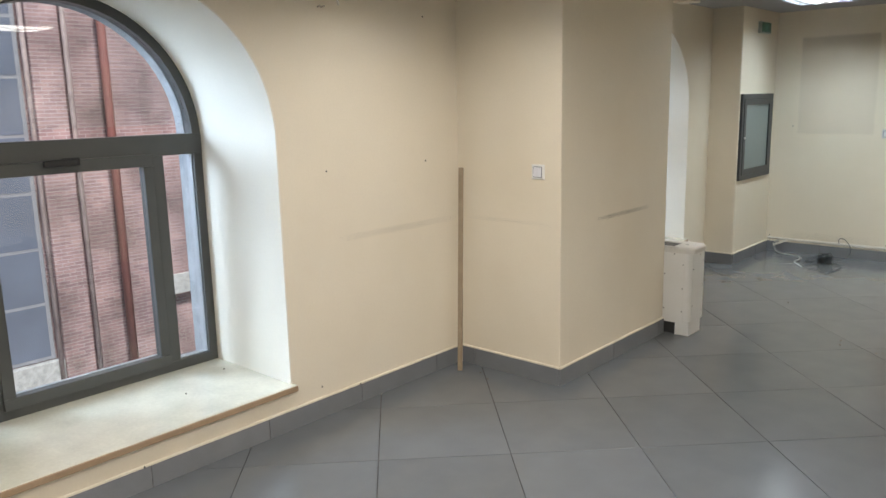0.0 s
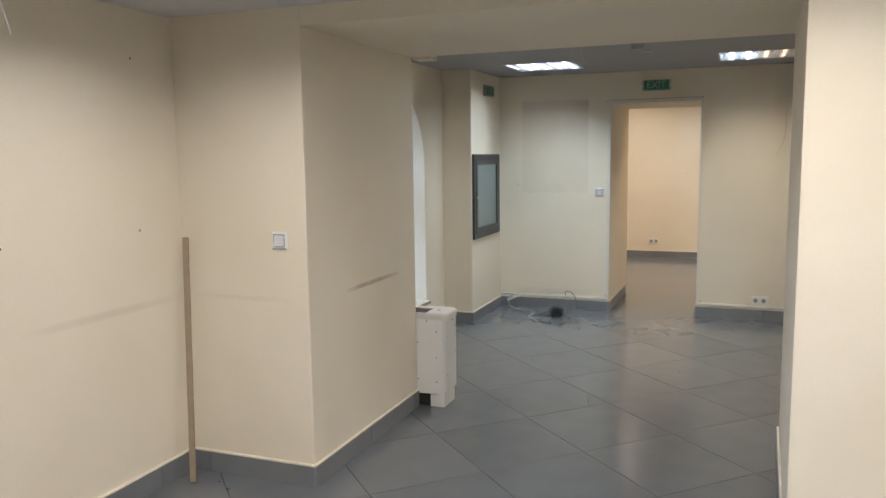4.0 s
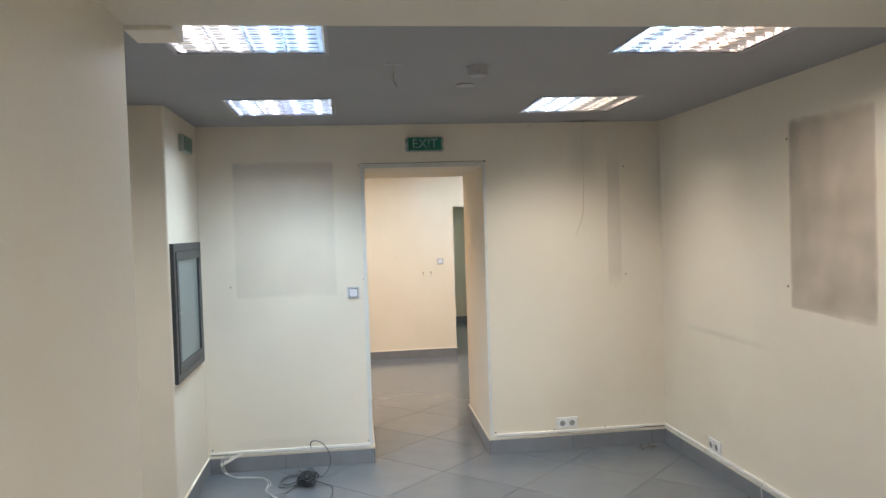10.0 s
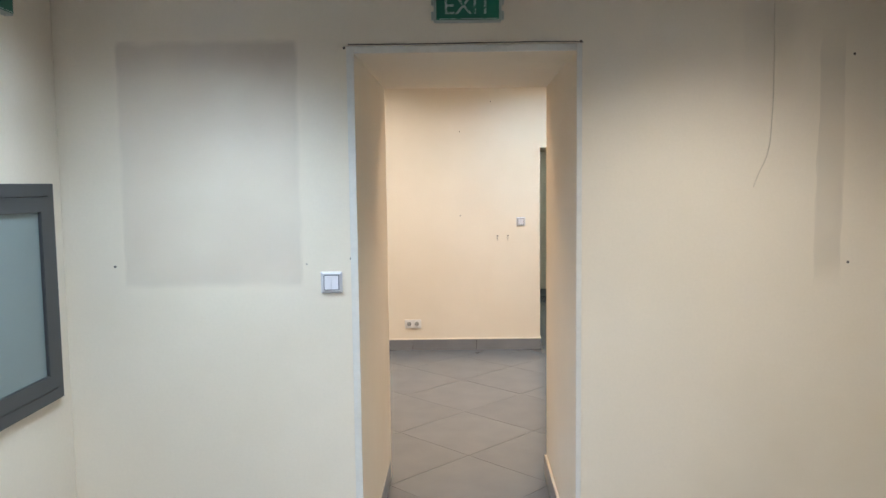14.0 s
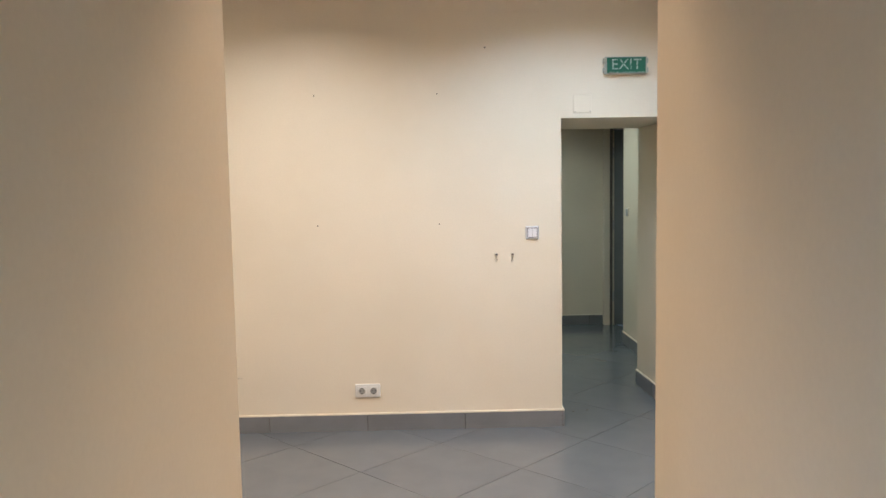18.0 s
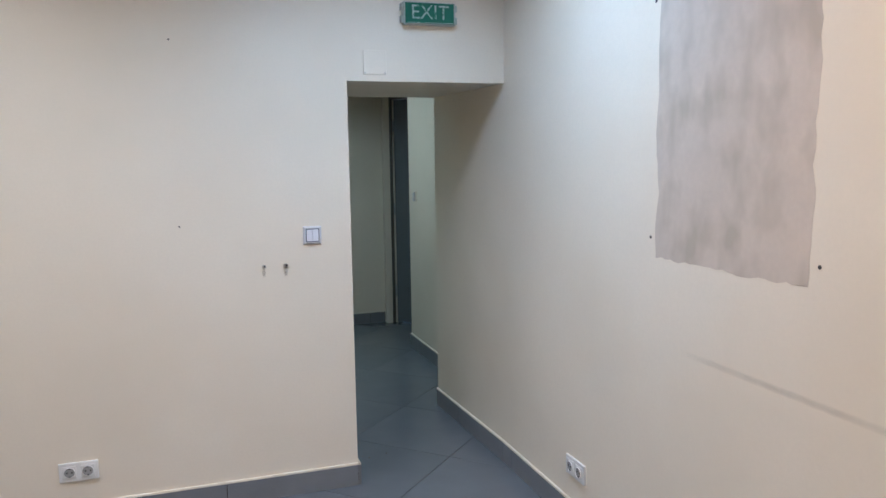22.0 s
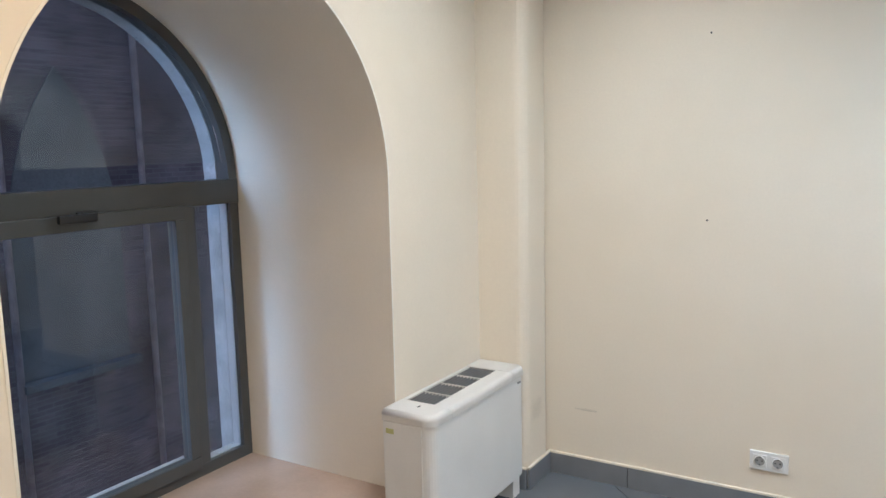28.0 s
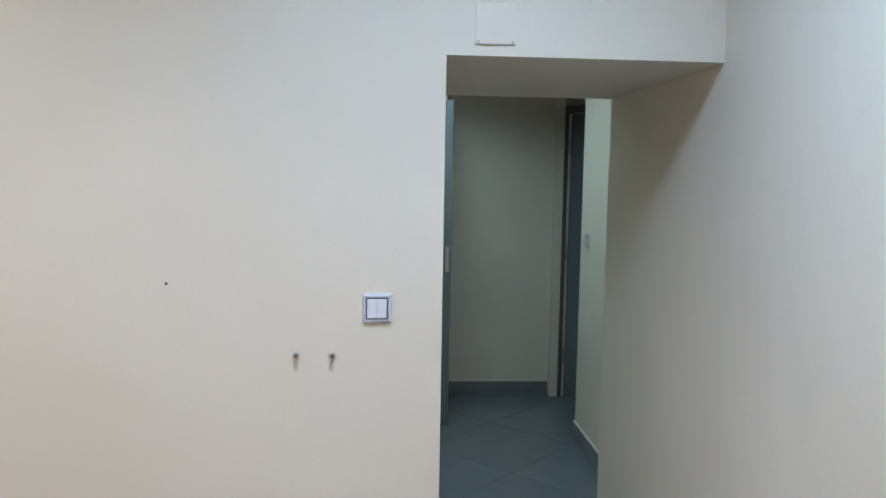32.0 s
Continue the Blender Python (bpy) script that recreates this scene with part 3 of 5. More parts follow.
def socket_pair(m, label):
    t = thing("power_socket", label, "power socket", "double power sockets", at=m)
    part("frame", boxed(-0.0765, 0.0765, -0.011, -0.0005, -0.0405, 0.0405, bevel=0.003, segments=3), PLASTIC, t)
    for s in (-1, 1):
        cx = s * 0.0355
        insert = part("insert", boxed(cx - 0.027, cx + 0.027, -0.0135, -0.0105, -0.027, 0.027, bevel=0.002), PLASTIC, t)
        bm = bmesh.new()
        bmesh.ops.create_cone(bm, cap_ends=False, segments=28, radius1=0.0225, radius2=0.0205, depth=0.006, matrix=pose(cx, -0.0145, 0, rx=90))
        part("rim", bm, PLASTIC, insert, smooth=True)
        part("well", rod(bmesh.new(), (cx, -0.0141, 0), (cx, -0.0136, 0), 0.0205, 28), SOCKET_WELL, insert, "shaded socket well")
        bm = bmesh.new()
        for dx in (-0.0095, 0.0095):
            rod(bm, (cx + dx, -0.0146, 0), (cx + dx, -0.0142, 0), 0.0032, 12)
        for dz in (-0.018, 0.018):
            box(bm, cx - 0.003, cx + 0.003, -0.0150, -0.0142, dz - 0.003, dz + 0.003)
        part("contact", bm, DARK, insert, "dark contact holes")
    return t


def exit_sign(m, words, label):
    t = thing("exit_sign", label, "exit sign", "emergency exit signs", at=m)
    w, h = 0.125, 0.055
    part("casing", boxed(-w, w, -0.034, -0.0005, -h + 0.004, h - 0.004, bevel=0.006, segments=3), SIGN_CASE, t, "clear and white plastic casing")
    for s in (-1, 1):
        for z in (-0.027, 0.027):
            part("clip", boxed(s * (w + 0.003) - 0.006, s * (w + 0.003) + 0.006, -0.028, -0.004, z - 0.015, z + 0.015, bevel=0.003), SIGN_CASE, t)
    face_part = part("face", boxed(-w + 0.010, w - 0.010, -0.0375, -0.0345, -h + 0.010, h - 0.010, bevel=0.001), SIGN_GREEN, t, "green sign face")
    if words:
        text_mesh("lettering", words, 0.088, SIGN_WHITE, face_part, pose(0, -0.0380, 0.002, rx=90), "worn white letters")
    else:
        bm = bmesh.new()
        box(bm, -0.034, -0.018, -0.0384, -0.0376, -0.034, 0.036)
        box(bm, 0.018, 0.034, -0.0384, -0.0376, -0.034, 0.036)
        box(bm, -0.018, 0.018, -0.0384, -0.0376, -0.008, 0.010)
        part("pictogram", bm, SIGN_FADED, face_part, "faded pale strokes")
    part("bright_edge", boxed(-w + 0.012, w - 0.012, -0.0388, -0.0376, -h + 0.012, -h + 0.0150), SIGN_WHITE, face_part, "pale line along the lower edge")
    return t


def wall_screw(m, label="small dark screw remaining in the wall", big=1.0):
    bm = bmesh.new()
    rod(bm, (0, -0.0008, 0), (0, -0.002, 0), 0.0065 * big, 14)
    rod(bm, (0, -0.0018, 0), (0, -0.005 * big, 0), 0.0042 * big, 12, 0.003 * big)
    return solid("wall_screw", bm, SCREW, label, "screw", group="old wall screws", at=m)


def hook(m):
    t = thing("wall_hook", "cream plastic wall plug with a dark cut screw in it", "hook", "hook screws", at=m)
    part("collar", rod(bmesh.new(), (0, 0.001, 0), (0, -0.016, 0.001), 0.0088, 16, 0.0075), SCREW_PALE, t, "pale plug", smooth=True)
    part("pin", rod(bmesh.new(), (0.0015, -0.012, 0.001), (0.002, -0.019, 0.002), 0.0050, 12), SCREW, t, smooth=True)
    return t


PLASTIC_SILVER = material("silver_grey_plastic", (0.55, 0.555, 0.58), 0.28, vary=0.03, bump=0)
ROCKER = material("pale_rocker_plastic", (0.70, 0.70, 0.74), 0.25, vary=0.03, bump=0)
SWITCH_RIM = material("blue_grey_rim", (0.06, 0.08, 0.10), 0.4, vary=0.05, bump=0)
# Greyed plastic: the shade inside recesses is part of this colour.
SOCKET_WELL = material("shaded_plastic", (0.30, 0.30, 0.29), 0.5, vary=0.04, bump=0)
SIGN_CASE = material("yellowed_white_plastic", (0.36, 0.40, 0.36), 0.3, vary=0.1, scale=12, bump=0, stain=((0.24, 0.22, 0.17), 16.0, 0.55, 0.72))
SIGN_GREEN = material("sign_green", (0.008, 0.12, 0.075), 0.3, vary=0.08, scale=14, bump=0)
SIGN_WHITE = material("worn_sign_white", (0.36, 0.46, 0.42), 0.4, vary=0.15, scale=60, bump=0, stain=((0.03, 0.17, 0.11), 55.0, 0.50, 0.62))
SIGN_FADED = material("faded_sign_strokes", (0.07, 0.24, 0.18), 0.4, vary=0.2, scale=60, bump=0)
SCREW = material("dark_screw_metal", (0.075, 0.07, 0.065), 0.5, metal=0.3, vary=0.1, bump=0)
SCREW_PALE = material("pale_plug", (0.45, 0.42, 0.36), 0.6, vary=0.1, bump=0)

light_switch(face(-0.839, PIER_A, 1.190), "white double light switch on the cream pier", PLASTIC)
light_switch(face(-0.112, 0, 1.193), "silver-grey double light switch beside the doorway", PLASTIC_SILVER)
light_switch(face(1.022, WALL_Y, 1.200), "silver-grey double light switch beside the passage", PLASTIC_SILVER)
socket_pair(face(1.386, 0, 0.190), "white double power socket above the skirting")
socket_pair(face(RIGHT_B, -0.763, 0.183, -90), "white double power socket above the skirting")
socket_pair(face(0.006, WALL_Y, 0.250), "white double power socket above the skirting")
socket_pair(face(RIGHT_C, 3.46, 0.257, -90), "white double power socket above the skirting")
exit_sign(face(0.416, 0, 2.207), "EXIT", "green exit sign with worn white letters above the doorway")
exit_sign(face(LEFT_B, -0.44, 2.185, 90), "", "green emergency sign with a worn white pictogram")
exit_sign(face(1.582, WALL_Y, 2.183), "EXIT", "green exit sign with worn white letters above the passage")
for x, z in ((-0.27, 2.036), (0.46, 2.037), (-0.27, 1.263), (0.461, 1.262)):
    wall_screw(face(x, WALL_Y, z), big=0.62)
for y, z in ((2.969, 1.269), (2.964, 2.035), (2.248, 1.266)):
    wall_screw(face(RIGHT_C, y, z, -90), big=0.85)
for y, z in ((-5.562, 1.250), (-4.84, 1.252), (-4.836, 2.03), (-5.66, 0.16)):
    wall_screw(face(FACADE, y, z, 90), big=0.75)
for x, z in ((-0.045, 2.072), (0.838, 2.085), (-0.036, 1.283), (-0.939, 1.262), (1.856, 2.027), (1.856, 1.248), (-1.10, 0.155), (-1.100, 0.134), (-1.055, 0.134), (-0.041, 0.155), (0.862, 0.15), (1.29, 0.143), (1.67, 0.143)):
    wall_screw(face(x, 0, z), big=0.8)
wall_screw(face(-0.206, 0, 1.264), "tiny screw hole in the wall", big=0.4)
for y, z in ((-1.60, 1.262), (-1.61, 2.028)):
    wall_screw(face(RIGHT_B, y, z, -90))
for y in (-6.63, -5.41):
    wall_screw(face(FACADE + 0.0125, y, 0.104, 90), big=0.75)
for x in (0.804, 0.900):
    hook(face(x, WALL_Y, 1.070))
wall_screw(face(0.748, WALL_Y, 2.303), big=0.7)

# the blank cover above the passage, and the narrow strip high on the wall
t = thing("junction_cover", "flat cream painted square junction cover", "cover", at=face(1.329, WALL_Y, 1.965))
part("plate", boxed(-0.054, 0.054, -0.006, -0.0005, -0.054, 0.054, bevel=0.003), WALL, t)
bm = bmesh.new()
for s in (-1, 1):
    rod(bm, (s * 0.046, -0.006, -0.047), (s * 0.046, -0.0075, -0.047), 0.0035, 10)
part("cover_screw", bm, SCREW_PALE, t)
solid("cable_cover", boxed(0.876, 1.076, WALL_Y - 0.006, WALL_Y - 0.0005, 2.505, 2.62, bevel=0.002), WALL, "thin cream painted cover plate high on the wall", "cover")

# ---------------------------------------------------------------- repaired plaster patches, scuffs and hook shadows
PATCH_DARK = material("rubbed_grey_filler", (0.55, 0.48, 0.40), 0.7, vary=0.05, scale=5, fine=50, bump=0, stretch=(1.0, 1.0, 0.6), stain=((0.43, 0.375, 0.30), 9.0, 0.46, 0.68))


def patch(m, w, h, mat, label, wobble=0.012, sag=0.0, seed=1):
    """A thin skin of filler with an uneven outline, facing -y, with its lower left corner at the origin."""
    rng = random.Random(seed)
    edge = []
    n = 26
    for i in range(n):
        edge.append((w * i / n, sag * i / n))
    for i in range(n):
        edge.append((w, sag + (h - sag) * i / n))
    for i in range(n):
        edge.append((w - w * i / n, h))
    for i in range(n):
        edge.append((0, h - h * i / n))
    drift, out = 0.0, []
    for u, v in edge:
        drift = drift * 0.75 + rng.uniform(-wobble, wobble) * 0.6
        out.append((u + drift, v + drift * 0.8))
    bm = bmesh.new()
    prism(bm, out, "y", -0.0007, -0.0002)
    return solid("plaster_patch", bm, mat, label, "wall patch", group="repaired wall patches", at=m)


def soft_mark(name, base, strength):
    """Dirt rubbed onto paint, and the hooks' painted shadows: each thins out toward the edges of its mark."""
    m = bpy.data.materials.new(name)
    m.use_nodes = True
    n, l = m.node_tree.nodes, m.node_tree.links
    b = n["Principled BSDF"]
    b.inputs["Base Color"].default_value = (*base, 1)
    b.inputs["Roughness"].default_value = 0.7
    tc, sep = n.new("ShaderNodeTexCoord"), n.new("ShaderNodeSeparateXYZ")
    l.new(tc.outputs["Generated"], sep.inputs[0])
    noise_tex = n.new("ShaderNodeTexNoise")
    noise_tex.inputs["Scale"].default_value, noise_tex.inputs["Detail"].default_value = 9.0, 6
    l.new(tc.outputs["Object"], noise_tex.inputs["Vector"])
    last = None
    for axis in (0, 2):
        a, s, p = n.new("ShaderNodeMath"), n.new("ShaderNodeMath"), n.new("ShaderNodeMath")
        a.operation, s.operation, p.operation = "SUBTRACT", "SUBTRACT", "MULTIPLY"
        a.inputs[0].default_value = 1.0
        l.new(sep.outputs[axis], a.inputs[1])
        l.new(sep.outputs[axis], p.inputs[0])
        l.new(a.outputs[0], p.inputs[1])
        if last is None:
            last = p.outputs[0]
        else:
            q = n.new("ShaderNodeMath")
            q.operation = "MULTIPLY"
            l.new(last, q.inputs[0])
            l.new(p.outputs[0], q.inputs[1])
            last = q.outputs[0]
    k = n.new("ShaderNodeMath")
    k.operation = "MULTIPLY"
    l.new(last, k.inputs[0])
    l.new(noise_tex.outputs["Fac"], k.inputs[1])
    g = n.new("ShaderNodeMath")
    g.operation, g.use_clamp = "MULTIPLY", True
    l.new(k.outputs[0], g.inputs[0])
    g.inputs[1].default_value = strength
    l.new(g.outputs[0], b.inputs["Alpha"])
    return m


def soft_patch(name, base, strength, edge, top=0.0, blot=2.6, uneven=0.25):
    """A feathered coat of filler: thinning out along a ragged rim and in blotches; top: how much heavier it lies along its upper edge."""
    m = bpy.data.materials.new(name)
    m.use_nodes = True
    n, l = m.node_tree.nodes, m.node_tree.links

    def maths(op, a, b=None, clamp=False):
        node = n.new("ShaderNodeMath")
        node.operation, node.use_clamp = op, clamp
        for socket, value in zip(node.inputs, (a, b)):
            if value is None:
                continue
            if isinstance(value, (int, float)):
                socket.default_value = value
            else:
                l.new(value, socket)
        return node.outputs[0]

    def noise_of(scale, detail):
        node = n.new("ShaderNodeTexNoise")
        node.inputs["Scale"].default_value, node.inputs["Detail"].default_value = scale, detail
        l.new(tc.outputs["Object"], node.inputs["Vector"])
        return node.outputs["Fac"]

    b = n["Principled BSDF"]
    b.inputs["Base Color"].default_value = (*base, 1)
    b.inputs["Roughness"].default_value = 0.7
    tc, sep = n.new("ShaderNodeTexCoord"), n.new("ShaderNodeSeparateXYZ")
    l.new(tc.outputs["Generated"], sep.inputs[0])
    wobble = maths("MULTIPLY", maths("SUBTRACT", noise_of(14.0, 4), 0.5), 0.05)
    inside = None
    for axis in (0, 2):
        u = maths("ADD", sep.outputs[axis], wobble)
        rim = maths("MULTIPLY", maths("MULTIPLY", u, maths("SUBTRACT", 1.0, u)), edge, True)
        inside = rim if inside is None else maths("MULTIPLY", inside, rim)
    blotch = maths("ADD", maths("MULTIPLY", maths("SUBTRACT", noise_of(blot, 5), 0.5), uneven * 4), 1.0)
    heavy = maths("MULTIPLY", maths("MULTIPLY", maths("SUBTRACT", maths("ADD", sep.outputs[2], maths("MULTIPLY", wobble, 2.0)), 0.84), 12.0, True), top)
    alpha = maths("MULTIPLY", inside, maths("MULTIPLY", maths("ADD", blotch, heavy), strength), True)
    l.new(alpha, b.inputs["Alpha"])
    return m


def scuff(m, length, height, mat, label, lean=0.0):
    bm = bmesh.new()
    prism(bm, [(0, -height / 2), (length, lean - height / 2), (length, lean + height / 2), (0, height / 2)], "y", -0.0012, -0.0006)
    return solid("scuff_or_shadow", bm, mat, label, "scuff mark", group="scuff marks", at=m)


FEATHER_SOFT = soft_patch("thin_filler", (0.40, 0.365, 0.30), 0.048, 9.0, blot=7.0, uneven=0.6)
FEATHER_SMEAR = soft_patch("smeared_filler", (0.43, 0.345, 0.28), 0.175, 26.0, blot=5.0, uneven=0.35)
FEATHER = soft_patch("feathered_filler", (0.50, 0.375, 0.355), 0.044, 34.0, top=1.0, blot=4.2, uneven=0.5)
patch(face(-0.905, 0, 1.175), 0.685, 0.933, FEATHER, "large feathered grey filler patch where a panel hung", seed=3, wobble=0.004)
patch(face(1.728, 0, 1.155), 0.10, 0.97, FEATHER_SOFT, "narrow grey filler strip", seed=4, wobble=0.008)
patch(face(RIGHT_B, -1.62, 1.15, -90), 0.66, 0.975, FEATHER_SMEAR, "rubbed grey filler patch where a panel hung", seed=5, sag=-0.02, wobble=0.005)
patch(face(RIGHT_C, 2.935, 1.205, -90), 0.655, 0.90, PATCH_DARK, "rubbed grey filler patch with a ragged lower edge", seed=8, sag=0.008, wobble=0.012)
HOOK_SHADOW = soft_mark("hook_shadow", (0.40, 0.35, 0.30), 4.5)
RUB_THIN = soft_mark("thin_scuff", (0.42, 0.36, 0.28), 0.8)
RUB, RUB_DARK, RUB_FAINT = soft_mark("rubbed_scuff", (0.32, 0.26, 0.20), 2.6), soft_mark("dark_scuff", (0.26, 0.21, 0.16), 4.5), soft_mark("faint_scuff", (0.38, 0.32, 0.25), 1.4)
scuff(face(PIER_X, -4.20, 0.893, 90), 0.68, 0.03, RUB_DARK, "long dark rub mark on the pier")
scuff(face(FACADE, -5.52, 0.90, 90), 0.95, 0.045, RUB_FAINT, "long faint rub mark on the wall")
scuff(face(-1.36, PIER_A, 0.905), 0.62, 0.03, RUB_THIN, "faint rub mark on the pier")
scuff(face(RIGHT_C, 2.80, 0.917, -90), 0.95, 0.024, RUB, "long rub mark on the side wall")
scuff(face(RIGHT_B, -0.35, 0.905, -90), 1.1, 0.045, RUB_FAINT, "faint rub mark on the side wall")
# Cast shadow of each hook, painted on the wall as a soft streak.
for x in (0.798, 0.894):
    scuff(face(x - 0.003, WALL_Y, 1.045), 0.017, 0.05, HOOK_SHADOW, "short painted shadow under a hook screw")
scuff(face(-0.868, WALL_Y, 0.34), 0.12, 0.015, RUB, "short rub mark on the wall")
scuff(face(-1.0, 3.985, 0.36, 90), 0.14, 0.12, RUB_FAINT, "grey smudge beside the fan coil")
scuff(face(1.43, 0, 2.10), 0.24, 0.5, RUB_FAINT, "faint dusty streak under the ceiling")
scuff(pose(1.38, -0.055, CEIL_B - 0.0002, rx=90), 0.34, 0.13, RUB_DARK, "dark stain on the ceiling round the wire")
scuff(face(-1.02, 0, 0.15), 0.95, 0.14, RUB_FAINT, "faint dirt above the cable channel")

# ---------------------------------------------------------------- doorway trim and cable channels
TRIM = material("white_corner_trim", (0.66, 0.65, 0.60), 0.5, vary=0.05, scale=10, bump=0.0005)
CHANNEL = material("white_cable_channel", (0.74, 0.72, 0.66), 0.5, vary=0.06, scale=10, bump=0.0005)
structure("trim_doorway_left", boxed(DOOR_L - 0.026, DOOR_L + 0.002, -0.005, -0.0005, 0.114, DOOR_H + 0.025, bevel=0.0015), TRIM, "off-white plaster corner strip of the doorway", "trim")
structure("trim_doorway_right", boxed(DOOR_R - 0.002, DOOR_R + 0.018, -0.005, -0.0005, 0.114, DOOR_H + 0.025, bevel=0.0015), TRIM, "off-white plaster corner strip of the doorway", "trim")
structure("trim_doorway_top", boxed(DOOR_L + 0.003, DOOR_R - 0.003, -0.0055, -0.0005, DOOR_H - 0.002, DOOR_H + 0.024, bevel=0.0015), TRIM, "off-white plaster corner strip of the doorway", "trim")
tube("thin_cable", [(-0.03, -0.008, DOOR_H + 0.031), (0.2, -0.007, DOOR_H + 0.029), (0.5, -0.007, DOOR_H + 0.031), (0.80, -0.008, DOOR_H + 0.031), (0.845, -0.010, DOOR_H + 0.028)], 0.0018, SCREW, label="thin dark cable along the top of the doorway", category="cable")


def channel(m, length, label, gap=None):
    """A slim cable channel that lies on the skirting. gap: the stretch that is left open."""
    t = thing("cable_channel", label, "cable channel", "cable channels", at=m)
    part("base", boxed(0, length, -0.012, -0.0005, 0.0, 0.026, bevel=0.001), CHANNEL, t)
    runs = [(0.002, length - 0.002)] if not gap else [(0.002, gap[0]), (gap[1], length - 0.002)]
    for a, b in runs:
        if b - a > 0.01:
            part("lid", boxed(a, b, -0.0165, -0.0123, 0.0085, 0.025, bevel=0.0012), CHANNEL, t)
            part("lip", boxed(a, b, -0.0170, -0.0123, 0.0005, 0.0055, bevel=0.001), CHANNEL, t)
            part("seam", boxed(a, b, -0.0135, -0.0123, 0.0056, 0.0084), SEAM, t, "dark strip along the seam")
    if gap:
        part("slot", boxed(gap[0] + 0.002, gap[1] - 0.002, -0.0133, -0.0123, 0.0065, 0.0125), BROWN, t, "open brown slot")
    return t


# Dark grey strip along the gap between lid and lip.
SEAM = material("grey_seam", (0.16, 0.14, 0.12), 0.9, vary=0.15, bump=0)
BROWN = material("brown_dust", (0.12, 0.075, 0.045), 0.9, vary=0.2, bump=0)
channel(face(LEFT_B + 0.014, -0.0005, 0.1145), 1.085, "slim white cable channel with an open end", gap=(0.0, 0.14))
channel(face(DOOR_R + 0.03, -0.0005, 0.1145), 1.28, "slim white cable channel with an open end", gap=(1.10, 1.27))
channel(face(RIGHT_B - 0.0005, -0.013, 0.1145, -90), 3.0, "slim white cable channel on the side wall")

# ---------------------------------------------------------------- fan coil units
def moulded_cap(x0, x1, y0, y1, corners, z0, z1, at_start, free, edge=0.02, r=0.05):
    """A cap with rounded plan corners and a rounded upper rim on its outer sides."""
    bm, loops = bmesh.new(), []
    left, right, back = (1, 0, 1 if free else 0) if at_start else (0, 1, 1 if free else 0)
    for inset, z in [(0.0, z0)] + [(edge * (1 - math.cos(radians(15 * i))), z1 - edge + edge * math.sin(radians(15 * i))) for i in range(7)]:
        plan = rounded_plan(x0 + inset * left, x1 - inset * right, y0 + inset, y1 - inset * back, r - inset, corners, 8)
        loops.append([bm.verts.new((x, y, z)) for x, y in plan])
    for lo, hi in zip(loops, loops[1:]):
        for i in range(len(lo)):
            j = (i + 1) % len(lo)
            bm.faces.new((lo[i], lo[j], hi[j], hi[i])).smooth = lo is not loops[0]
    bm.faces.new(loops[0][::-1])
    bm.faces.new(loops[-1])
    return bm


GRILLE = material("grey_grille", (0.19, 0.19, 0.19), 0.45, vary=0.05, bump=0)
STICKER = material("yellow_sticker", (0.50, 0.50, 0.22), 0.5, vary=0.05, bump=0)


